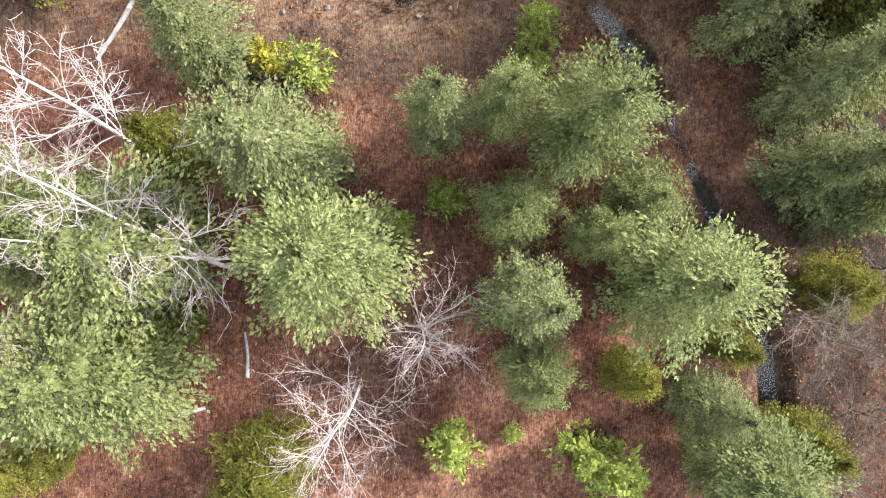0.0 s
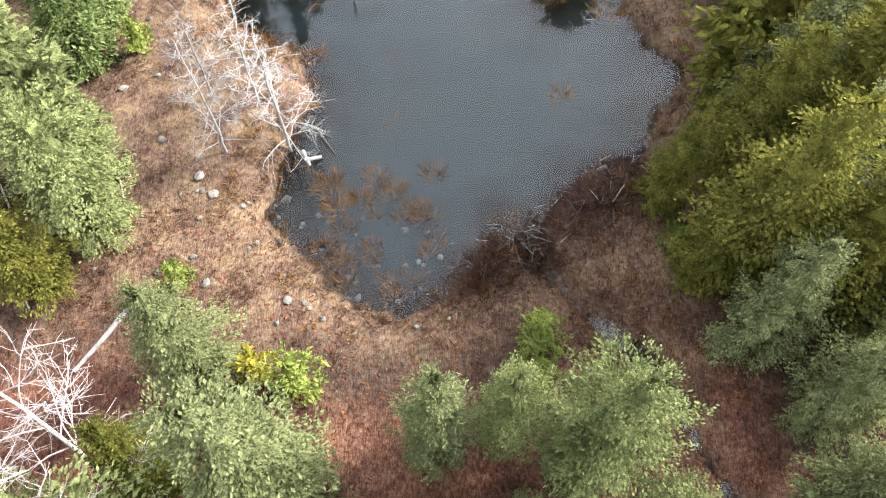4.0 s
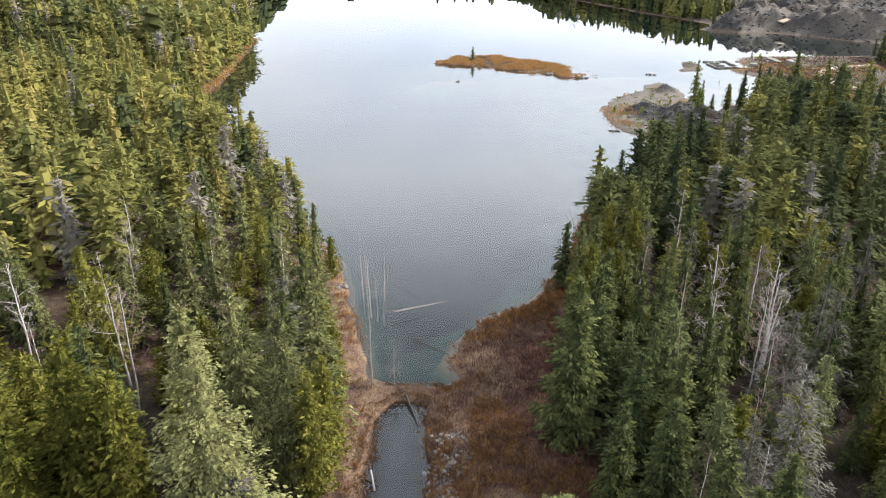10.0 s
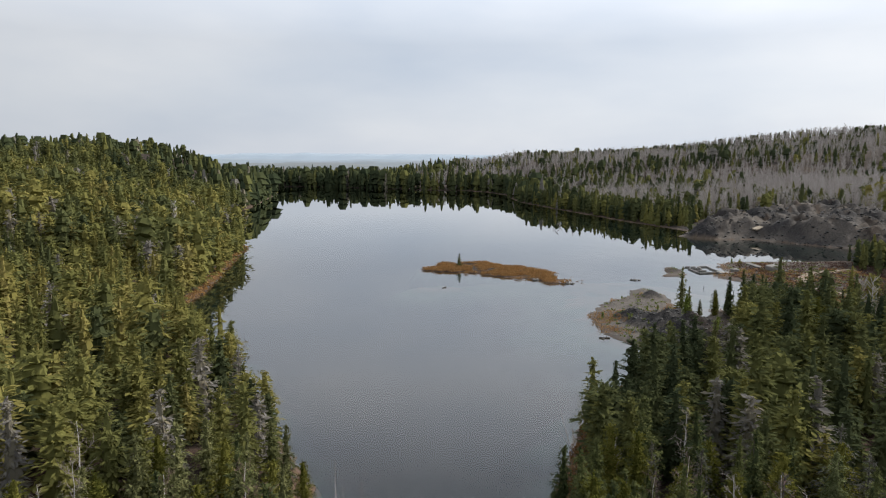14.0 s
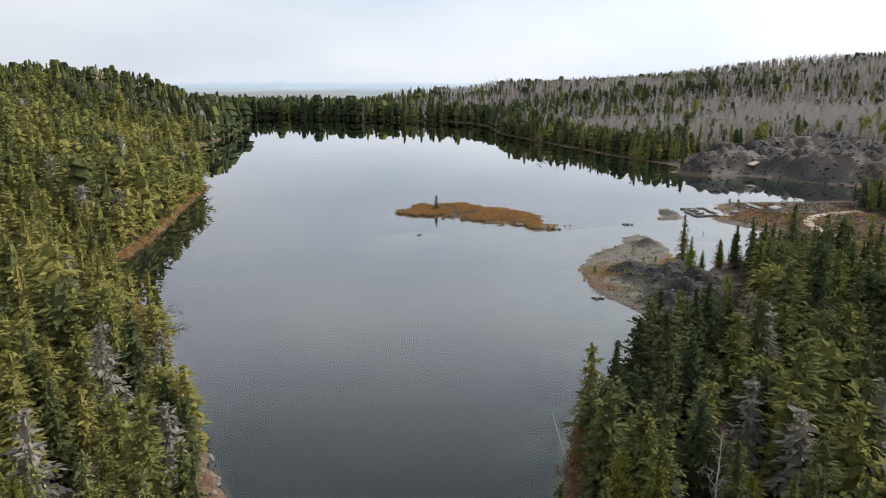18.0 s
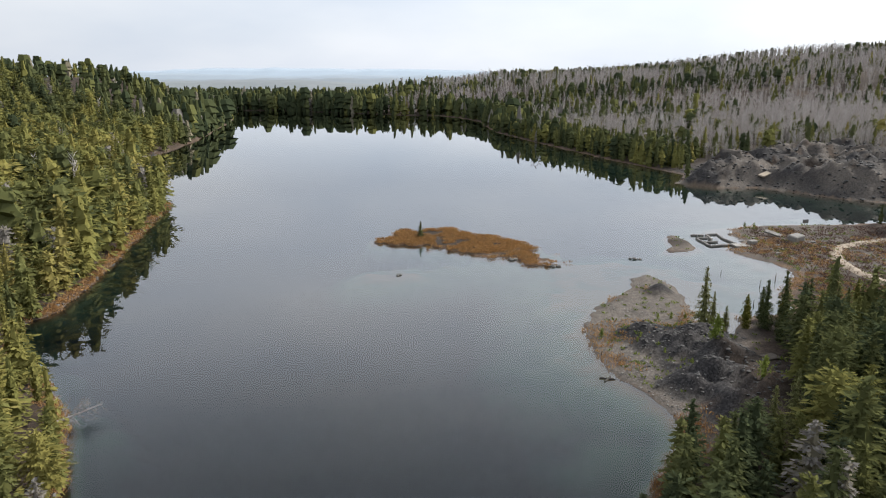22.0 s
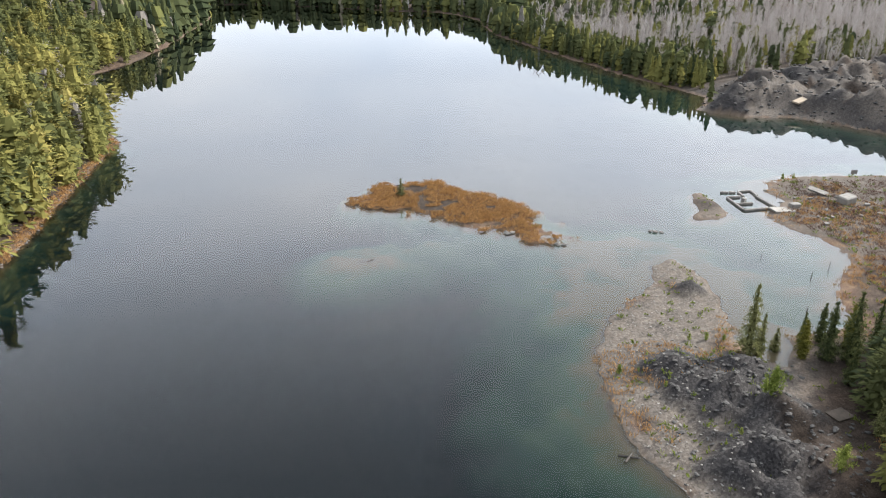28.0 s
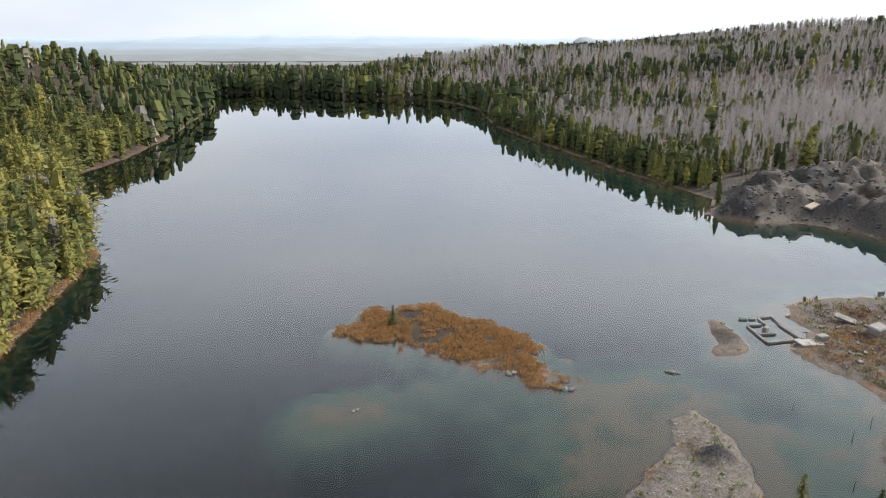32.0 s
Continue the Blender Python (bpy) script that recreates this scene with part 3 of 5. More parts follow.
# ---- plant forms ----
def kites(p, d, length, width, up, sag=0.0):
    """Leaf-shaped quads: one for each base p, along d."""
    p, d, up = np.asarray(p, float), np.asarray(d, float), np.asarray(up, float)
    d = d / np.maximum(np.linalg.norm(d, axis=1, keepdims=True), 1e-6)
    side = np.cross(d, up)
    side /= np.maximum(np.linalg.norm(side, axis=1, keepdims=True), 1e-6)
    length, width = np.broadcast_to(length, len(p))[:, None], np.broadcast_to(width, len(p))[:, None]
    mid = p + d * length * 0.5
    tip = p + d * length
    tip[:, 2] -= sag * length[:, 0]
    v = np.stack([p, mid + side * width / 2, tip, mid - side * width / 2], 1).reshape(-1, 3)
    return v, np.arange(len(v)).reshape(-1, 4)


def merge(pieces):
    vs, fs, at = [], [], 0
    for v, f in pieces:
        vs.append(v)
        fs.append(np.asarray(f) + at)
        at += len(v)
    return np.concatenate(vs), np.concatenate(fs)


def tube(points, r0, r1, sides=5):
    """A tapered tube along a line of points, as quads."""
    pts = np.asarray(points, float)
    t = np.gradient(pts, axis=0)
    t /= np.linalg.norm(t, axis=1, keepdims=True) + 1e-9
    ref = np.where(np.abs(t[:, 2:3]) > 0.9, [[1.0, 0, 0]], [[0, 0, 1.0]])
    a = np.cross(t, ref)
    a /= np.linalg.norm(a, axis=1, keepdims=True) + 1e-9
    b = np.cross(t, a)
    ang = np.arange(sides) * 2 * np.pi / sides
    rad = np.linspace(r0, r1, len(pts))[:, None, None]
    ring = a[:, None, :] * np.cos(ang)[None, :, None] + b[:, None, :] * np.sin(ang)[None, :, None]
    v = (pts[:, None, :] + ring * rad).reshape(-1, 3)
    i, j = np.meshgrid(np.arange(len(pts) - 1), np.arange(sides), indexing="ij")
    k = (j + 1) % sides
    f = np.stack([i * sides + j, i * sides + k, (i + 1) * sides + k, (i + 1) * sides + j], -1).reshape(-1, 4)
    return v, f


def profile(shape, u):
    u = min(max(u, 0.0), 1.0)
    if shape == "spruce":
        return (1 - u) ** 0.8 * (0.6 + 0.4 * min(1, u / 0.16)) + 0.03
    if shape == "cedar":
        return (1 - u) ** 0.55 * (0.6 + 0.4 * min(1, u / 0.25))
    if shape == "pine":
        return max(0.12, 1 - abs((u - 0.5) / 0.6) ** 2.4)
    return max(0.08, 1 - ((u - 0.4) / 0.62) ** 2)


def crown(seed, h, r, shape="spruce", base=0.05, tiers=14, arms=7, clumps=3, sprays=4, size=0.4, slim=0.42, lift=-0.1, droop=0.35, rag=0.25, loose=0.4, heart=0.38, whorls=9, segs=8, spread=0.3):
    """A layered crown: whorls of drooping arms, each hung with clumps of short sprays, round a dense heart."""
    rng = np.random.default_rng(seed)
    P, D, L, U = [], [], [], []
    swell = rng.uniform(0.75, 1.15, 9)
    for t in range(tiers):
        u = min(max((t + rng.uniform(-0.35, 0.35)) / tiers, 0.0), 0.97)
        wide = profile(shape, u)
        n = max(4 if arms > 6 else 3, int(round(arms * (0.45 + 0.55 * wide))))
        az = rng.uniform(0, 6.283) + np.arange(n) * 6.283 / n + rng.uniform(-0.35, 0.35, n)
        R = r * wide * rng.uniform(1 - 1.5 * rag, 1 + 0.7 * rag, n) * swell[(az % 6.283 / 0.6982).astype(int) % 9]
        z0 = h * (base + (1 - base) * u) + rng.uniform(-0.5, 0.5, n) * h / tiers
        slope = lift + 0.75 * u ** 1.5 + rng.uniform(-0.12, 0.12, n)
        rad = np.column_stack([np.cos(az), np.sin(az), np.zeros(n)])
        across = np.column_stack([-np.sin(az), np.cos(az), np.zeros(n)])
        many = max(min(2, clumps), int(round(clumps * (0.4 + 0.9 * wide))))
        for c in range(many):
            q = 1 - (1 - (c + rng.uniform(0.4, 1.0, n)) / many) * 0.68
            shift = rng.uniform(-1, 1, n) * 0.42 * (1.2 - q)
            at = rad * (R * q)[:, None] + across * (R * shift)[:, None]
            at[:, 2] = z0 + R * (slope * q - droop * q * q)
            way = rad * (0.7 + 0.3 * q)[:, None] + across * (1.3 * shift)[:, None]
            way[:, 2] = slope - 1.5 * droop * q
            big = size * (0.6 + 0.4 * wide) * rng.uniform(0.75, 1.25, n)
            k = np.repeat(np.arange(n), sprays)
            P.append(at[k] + rng.normal(0, spread, (len(k), 3)) * big[k][:, None] - way[k] * big[k][:, None] * 0.5)
            D.append(way[k] + rng.normal(0, loose, (len(k), 3)))
            U.append(rad[k] * 0.8 + np.array([[0, 0, 0.75]]))
            L.append(big[k] * rng.uniform(0.6, 1.25, len(k)))
    n = max(2, sprays)
    P.append(np.column_stack([rng.normal(0, 0.02 * r, (n, 2)), h * np.linspace(0.9, 0.95, n)]))
    D.append(np.column_stack([rng.normal(0, 0.2, (n, 2)), np.ones(n)]))
    L.append(np.full(n, h * 0.06))
    U.append(rng.normal(0, 1, (n, 3)))
    P, D, L, U = np.concatenate(P), np.concatenate(D), np.concatenate(L), np.concatenate(U)
    up = U + rng.normal(0, 0.28, (len(P), 3))
    return merge([kites(P, D, L, L * slim * rng.uniform(0.7, 1.3, len(L)), up, 0.12), core(rng, h, r * heart, shape, base, whorls, segs)])


def core(rng, h, r, shape, base, whorls, segs, step=0.6):
    """The dense inside of a crown: ragged skirts of boughs, one above the other."""
    ang = np.arange(segs) * 6.2832 / segs
    swell = rng.uniform(0.78, 1.15, segs)
    rows = []
    for w in range(whorls):
        u = min(0.96, w / whorls)
        wide = r * profile(shape, u) * swell * rng.uniform(0.66, 1.2, segs)
        turn = ang + rng.uniform(0, 1.0)
        z = h * (base + (1 - base) * u)
        dz = h * (1 - base) / whorls
        rows.append((turn, wide, z + dz * rng.uniform(-0.45, 0.2, segs)))
        rows.append((turn, wide * rng.uniform(step - 0.18, step + 0.1, segs), z + dz * rng.uniform(0.5, 0.85, segs)))
    rows.append((ang, np.full(segs, 0.003 * h), np.full(segs, 0.93 * h)))
    v = np.concatenate([np.column_stack([np.cos(t) * w, np.sin(t) * w, z]) for t, w, z in rows])
    i, j = np.meshgrid(np.arange(len(rows) - 1), np.arange(segs), indexing="ij")
    k = (j + 1) % segs
    return v, np.stack([i * segs + j, i * segs + k, (i + 1) * segs + k, (i + 1) * segs + j], -1).reshape(-1, 4)


def puffs(seed, h, r, shape="round", base=0.08, lumps=120, sprays=18, lump=0.34, slim=0.3, rise=0.6, loose=0.9, hollow=0.55, heart=0.48):
    """A bushy crown: many small lumps of sprays round limbs that cannot be seen."""
    rng = np.random.default_rng(seed)
    bulge = rng.uniform(0.78, 1.15, (6, 9))
    P, D, L = [], [], []
    while len(P) < lumps * sprays:
        u = rng.uniform(0, 0.985)
        if rng.uniform() > profile(shape, u) + 0.25:
            continue
        az = rng.uniform(0, 6.283)
        big = bulge[int(u * 6), int(az / 6.2832 * 9)]
        R = r * profile(shape, u) * big * math.sqrt(rng.uniform((hollow * (1 - u)) ** 2, 1.0))
        at = np.array([math.cos(az) * R, math.sin(az) * R, h * (base + (1 - base) * u) * (0.97 + 0.03 * big)])
        out = np.array([math.cos(az), math.sin(az), rise])
        size = lump * rng.uniform(0.65, 1.3) * (0.7 + 0.3 * profile(shape, u))
        d = out + rng.normal(0, loose, (sprays, 3))
        P.extend(at + rng.normal(0, 0.3 * size, (sprays, 3)))
        D.extend(d)
        L.extend(size * rng.uniform(0.6, 1.2, sprays))
    n = len(P)
    L = np.array(L)
    up = np.array([[0, 0, 1.0]]) + rng.normal(0, 0.5, (n, 3))
    return merge([kites(np.array(P), np.array(D), L, L * slim, up, 0.1), core(rng, h, r * heart, shape, base, 6, 8)])


def stem(h, r0, seed=0, sides=6, lean=0.15):
    rng = np.random.default_rng(seed)
    zs = np.linspace(-0.35, h * 0.96, 7)
    wob = np.cumsum(rng.normal(0, lean * 0.12, (7, 2)), 0)
    return tube(np.column_stack([wob - wob[0], zs]), r0, r0 * 0.18, sides)


def limb(rng, start, way, length, bits, bend, rise=0.0):
    pts, at, d = [np.array(start, float)], np.array(start, float), np.array(way, float)
    for _ in range(bits):
        d = d + rng.normal(0, bend, 3) + np.array([0, 0, rise])
        d /= np.linalg.norm(d)
        at = at + d * length / bits
        pts.append(at)
    return np.array(pts), d


def bare_tree(seed, h, spread, arms, first=0.35, tilt=0.6, thick=0.09, twigs=4, sub=5, rise=0.05, bend=0.16, lean=(0, 0)):
    """A leafless tree: trunk apart, and limbs with two orders of twigs."""
    rng = np.random.default_rng(seed)
    zs = np.linspace(-0.3, h, 9)
    wob = np.cumsum(rng.normal(0, 0.05 * h / 9, (9, 2)), 0)
    k = (zs / h).clip(0, 1) ** 1.4
    line = np.column_stack([wob[:, 0] - wob[0, 0] + lean[0] * k, wob[:, 1] - wob[0, 1] + lean[1] * k, zs])
    trunk = tube(line, thick, thick * 0.15, 7)
    pieces = []
    for a in range(arms):
        u = first + (0.98 - first) * (a + rng.uniform(0, 1)) / arms
        at = np.array([np.interp(u * h, zs, line[:, c]) for c in range(3)])
        az = a * 2.4 + rng.uniform(-0.5, 0.5)
        el = tilt + rng.uniform(-0.25, 0.25)
        length = spread * (1.15 - 0.75 * (u - first) / (1 - first)) * rng.uniform(0.6, 1.15)
        pts, d = limb(rng, at, (math.cos(az) * math.cos(el), math.sin(az) * math.cos(el), math.sin(el)), length, 5, bend, rise)
        r = thick * (0.36 - 0.2 * u)
        pieces.append(tube(pts, r, r * 0.3, 4))
        for b in range(sub):
            q = rng.uniform(0.25, 1.0)
            start = np.array([np.interp(q * 5, range(6), pts[:, c]) for c in range(3)])
            way = d + rng.normal(0, 0.6, 3)
            sp, sd = limb(rng, start, way / np.linalg.norm(way), length * rng.uniform(0.25, 0.5), 3, bend, rise)
            pieces.append(tube(sp, r * 0.5, r * 0.2, 3))
            for c in range(twigs):
                st = sp[rng.integers(1, 4)]
                way = sd + rng.normal(0, 0.7, 3)
                tp, _ = limb(rng, st, way / np.linalg.norm(way), length * rng.uniform(0.12, 0.28), 2, bend, rise)
                pieces.append(tube(tp, r * 0.28, r * 0.14, 3))
    return trunk, merge(pieces)


def tree_kind(name, trunk, foliage_mesh, bark, leaf, label, category="tree", group="", crown_name="crown"):
    """A tree thing at the origin: an Empty with trunk and crown under it."""
    ob = new(name)
    ob.empty_display_size = 0.3
    tagged(ob, label, category, group)
    mesh_object("trunk", *trunk, bark, ob, smooth=True)
    top = mesh_object(crown_name, *foliage_mesh, leaf, ob)
    if group == "bare trees":
        tagged(top, kind="stuff")
    return ob


PROTOTYPES = {}


def prototype(key, count, maker):
    PROTOTYPES[key] = [maker(i) for i in range(count)]


def conifer(seed, h, r, shape, leaf, name, label, group, **kw):
    return tree_kind(name, stem(h, 0.012 * h + 0.02, seed), crown(seed, h, r, shape, **kw), M_BARK, leaf, label, "conifer", group)


# fine forms for the trees that the camera passes, plainer ones for the woods behind them
KINDS = [("spruce", 4, 9.0, 1.7, "spruce", M_SPRUCE, "spruce_tree", "tall dark green spruce on the wooded bank", "spruces", dict(lift=-0.1, droop=0.35)),
         ("fir", 4, 9.0, 1.9, "cedar", M_FIR, "fir_tree", "green balsam fir with dense feathery boughs", "firs", dict(lift=0.15, droop=0.4, loose=0.55)),
         ("cedar", 4, 8.0, 1.75, "cedar", M_CEDAR, "cedar_tree", "dense olive-yellow white cedar at the water's edge", "cedars", dict(lift=0.35, droop=0.3, loose=0.55, heart=0.5)),
         ("pale", 3, 8.0, 1.9, "round", M_LIGHT, "young_pine", "pale green bushy young pine among brown litter", "young pines", dict(lift=0.3, droop=0.3, loose=0.5)),
         ("young", 3, 6.0, 1.2, "spruce", M_YOUNG, "young_spruce", "bright green young spruce in the dry meadow", "young spruces", dict(lift=0.1, droop=0.25)),
         ("gold", 4, 9.0, 1.7, "spruce", M_GOLD, "white_spruce", "yellow-green white spruce with sweeping boughs", "white spruces", dict(lift=-0.05, droop=0.4)),
         ("lichen", 2, 9.0, 1.9, "spruce", M_GREYNEEDLE, "dying_spruce", "half-dead spruce grey with lichen and bare twigs", "dying spruces", dict(lift=-0.1, droop=0.4, heart=0.08, thin=0.5))]
for key, many, h, r, shape, leaf, name, label, group, kw in KINDS:
    seed = 10 * (1 + len(PROTOTYPES))
    thin = kw.pop("thin", 1.0)
    sizes = [("_fine", 2, dict(tiers=14, arms=10, clumps=5, sprays=28, size=0.135, slim=0.48 * thin, spread=0.95, segs=10)),
             ("", many, dict(tiers=15, arms=9, clumps=4, sprays=10, size=0.32, slim=0.42 * thin, spread=0.4, whorls=10, segs=9)),
             ("_plain", many, dict(tiers=13, arms=7, clumps=3, sprays=10, size=0.36, slim=0.4 * thin, spread=0.45))]
    for i, (suffix, n, dense) in enumerate(sizes):
        if key == "lichen" and suffix == "_fine":
            continue
        prototype(key + suffix, n, lambda k: conifer(seed + 3 * i + k, h, r, shape, leaf, name, label, group, **dict(dense, **kw)))
prototype("sapling", 3, lambda i: tree_kind("sapling", stem(1.9, 0.03, i), puffs(60 + i, 2.0, 0.7, "round", lumps=110, sprays=9, lump=0.16, slim=0.4), M_BARK, M_SAPLING, "small bright green sapling on red-brown litter", "sapling", "saplings"))
prototype("yellow", 1, lambda i: tree_kind("yellow_bush", stem(1.2, 0.02, i), puffs(66, 1.3, 0.5, "round", lumps=40, sprays=10, lump=0.18, slim=0.5), M_BARK, M_YELLOW, "small bush with yellow autumn leaves", "bush"))


def birch(i, h, spread, arms=15, lean=(0, 0), name="birch_tree", label="leafless white birch with fine bare twigs", mat=None, twig=None, **kw):
    t, b = bare_tree(70 + i, h, spread, arms, lean=lean, **kw)
    return tree_kind(name, t, b, mat or M_BIRCH, twig or mat or M_TWIG, label, "tree", "bare trees", "crown")


prototype("birch", 3, lambda i: birch(i, 9.0, 1.7, 14, thick=0.075, twigs=4, first=0.35, tilt=0.85))
prototype("redbirch", 2, lambda i: birch(50 + i, 8.0, 1.8, 16, label="leafless birch with a haze of reddish twigs", twig=M_REDTWIG, thick=0.06, twigs=5, sub=5, first=0.35, tilt=0.9))
prototype("snag", 3, lambda i: birch(10 + i, 6.5, 1.5, 36, name="dead_tree", label="dead grey tree with a tangle of bare branches", mat=M_SILVER, first=0.1, tilt=0.2, thick=0.07, twigs=4, sub=5, rise=0.02))
prototype("pole", 2, lambda i: birch(20 + i, 7.0, 0.55, 26, name="drowned_trunk", label="dead drowned trunk with short broken branches", mat=M_GREYWOOD, first=0.2, tilt=0.0, thick=0.07, twigs=1, sub=1, rise=0.0))


def plant(key, x, y, tall=1.0, wide=None, i=None, rng=random, label=""):
    """Copies a prototype to a place; tall and wide scale it."""
    src = PROTOTYPES[key][rng.randrange(len(PROTOTYPES[key])) if i is None else i % len(PROTOTYPES[key])]
    wide = tall if wide is None else wide
    m = pose(x, y, height(x, y) - 0.05, rng.uniform(-2, 2), rng.uniform(-2, 2), rng.uniform(0, 360)) @ Matrix.Diagonal((wide, wide, tall, 1))
    ob = copy_thing(src, m)
    if label:
        tagged(ob, label)
    return ob


rnd = random.Random(5)
# the clearing under the start: x, y, height, crown radius
CLEARING = {
    "fir": [(-0.5, 7.7, 8.0, 1.25), (2.1, 2.3, 8.0, 1.6), (7.9, -1.0, 5.0, 1.3),
            (-4.7, 6.6, 10.0, 2.1), (-7.4, 9.9, 6.5, 1.6), (9.3, 11.0, 7.0, 1.6), (10.8, 8.6, 7.5, 1.5), (11.0, 6.2, 7.0, 1.6)],
    "spruce": [(12.3, 9.4, 8.0, 1.7), (12.5, 5.4, 7.0, 1.8), (13.2, 11.5, 9.0, 1.9)],
    "pale": [(-3.6, 3.6, 8.0, 2.2), (1.4, 8.0, 6.5, 1.0), (3.5, 7.1, 9.0, 1.5), (5.7, 5.4, 5.0, 1.1), (4.3, 4.2, 5.0, 0.9), (6.3, 2.9, 8.0, 1.9), (1.9, 5.1, 4.0, 1.2), (2.3, 0.4, 6.0, 1.0), (-9.9, 0.3, 8.0, 2.3), (-9.3, 4.0, 8.0, 2.4), (-11.4, 4.4, 9.0, 1.8), (-11.6, 15.2, 7.0, 1.7), (8.8, -2.8, 6.0, 1.8)],
    "cedar": [(5.5, 0.1, 4.0, 1.05), (8.8, 0.9, 4.0, 0.95), (-8.4, 1.5, 5.0, 1.0),
              (12.4, 2.6, 3.5, 1.4), (-5.7, -3.0, 4.0, 1.9), (-12.7, -2.7, 5.0, 1.2), (11.1, -2.2, 5.0, 1.3), (-13.2, 13.1, 5.0, 1.6), (-8.1, 6.8, 6.0, 1.3), (8.1, 13.2, 5.0, 1.2)],
}
EAST_BANK = {
    "cedar": [(9.3, 13.6, 9.0, 2.0), (11.3, 12.4, 8.0, 1.8), (7.4, 16.0, 5.0, 1.0), (10.6, 21.0, 11.0, 2.2), (12.6, 17.5, 10.0, 2.0), (9.8, 17.3, 7.5, 1.6), (13.8, 22.5, 10.0, 2.0),
              (15.5, 19, 9, 2.2), (14.5, 14.5, 9, 2.0)],
    "pale": [(5.8, 30.2, 4.6, 1.55)],
    "young": [(10.2, 29.2, 4.6, 1.2)],
    "fir": [(11.5, 15.2, 7.0, 1.5), (11.0, 18.8, 8.0, 1.6), (14.6, 17.0, 9.0, 1.7)],
    "spruce": [(12.6, 25.8, 9.0, 1.7), (16.0, 24, 10, 1.9), (15.2, 27.8, 9.0, 1.7), (12.9, 29.6, 8.0, 1.6), (7.8, 40.2, 11.4, 2.1), (13.0, 45.5, 9.5, 1.3), (14.1, 43.0, 9.5, 1.5), (15.6, 38.6, 10.0, 1.4), (17.6, 50.3, 9.5, 1.4), (10.6, 37.0, 8.5, 1.6), (9.5, 34.5, 7.0, 1.3),
               (11.8, 33.2, 8.0, 1.6), (12.8, 36.5, 9.0, 1.5), (10.2, 43.2, 8.5, 1.4), (9.4, 48.2, 8.0, 1.3), (11.8, 50.5, 9.0, 1.3), (11.2, 56.0, 8.5, 1.2), (13.2, 60.5, 8.0, 1.2)],
    "lichen": [(15.2, 31.8, 8.0, 1.6), (18.5, 33.5, 9.5, 2.0), (21.0, 41.0, 9.0, 2.0)],
    "birch": [(16.4, 32.4, 5.5, 1.6), (19.5, 41.5, 9.5, 2.4), (17.5, 44.5, 8.5, 2.2), (22.5, 47.0, 9.5, 2.3), (20.5, 52.0, 8.5, 2.2)],
}
WEST_BANK = {
    "gold": [(-11.4, 31.0, 14.0, 3.1), (-9.1, 35.8, 11.7, 1.9), (-12.2, 39.0, 11.6, 1.9), (-8.2, 40.4, 12.5, 1.7), (-16.1, 40.7, 10, 1.8)],
    "spruce": [(-10.2, 42.0, 10, 1.6), (-9.6, 46.5, 9.5, 1.5)],
    "young": [(-13.7, 24.6, 6.0, 1.35), (-13.8, 22.4, 6.8, 1.4), (-13.9, 27.5, 3.5, 0.9)],
    "pale": [(-12.8, 17.4, 8.2, 1.9), (-15.5, 19.5, 8.0, 1.9), (-16.5, 14.5, 7.0, 1.9), (-17.5, 17.0, 7.5, 1.8)],
    "cedar": [(-7.7, 35.3, 8.4, 1.4), (-19.6, 33.5, 11, 2.3), (-17.2, 33.0, 9.5, 1.9), (-23.5, 33.8, 9.0, 2.2), (-21.5, 31.5, 7.5, 1.9), (-7.2, 38.0, 7.5, 1.2), (-7.6, 43.2, 7.0, 1.1), (-25.5, 30.5, 8, 2)],
    "lichen": [(-10.5, 30.1, 6.0, 2.5)],
    "birch": [(-26.0, 36.5, 9.0, 2.2), (-29.6, 47.0, 9.0, 2.0), (-22.5, 46.0, 8.5, 2.0), (-27.0, 60.0, 9.0, 1.8)],
}
TALL = {"spruce": 9.0, "fir": 9.0, "cedar": 8.0, "pale": 8.0, "lichen": 9.0, "birch": 9.0, "gold": 9.0, "young": 6.0}
BROAD = {"spruce": 1.7, "fir": 1.9, "cedar": 1.75, "pale": 1.9, "lichen": 1.9, "birch": 2.2, "gold": 1.7, "young": 1.2}
TAKEN = []
for stand in (CLEARING, EAST_BANK, WEST_BANK):
    for key, spots in stand.items():
        for x, y, tall, broad in spots:
            plant(key + "_fine" if key != "birch" and (stand is CLEARING or (stand is EAST_BANK and y < 19) or (stand is WEST_BANK and key in ("gold", "young") and y < 37)) else key, x, y, tall / TALL[key], (1.08 if stand is CLEARING or key in ("young", "pale") else 1.3) * broad / BROAD[key], rng=rnd)
            TAKEN.append((x, y, broad * 0.75))
for x, y, k in [(-0.2, 5.5, 1.0), (-1.8, 4.5, 1.0), (-4.6, 9.6, 1.25), (0.0, -2.4, 1.25), (5.0, -3.2, 1.5), (4.2, -2.6, 1.3), (2.0, -2.1, 0.5), (-7.0, 31.0, 1.1), (2.9, 11.0, 1.1), (2.5, 9.7, 1.1),
                (7.5, 14.3, 0.8), (-8.8, 13.0, 0.8), (-16.9, 30.4, 1.3), (-12.0, 23.2, 0.9), (-18.2, 28.8, 1.0)]:
    plant("sapling", x, y, k, rng=rnd)
for x, y, k in [(-5.9, 9.9, 1.3), (8.4, 14.0, 0.6), (-14.6, 25.5, 0.8), (-21.0, 29.2, 1.3)]:
    plant("yellow", x, y, k, rng=rnd)
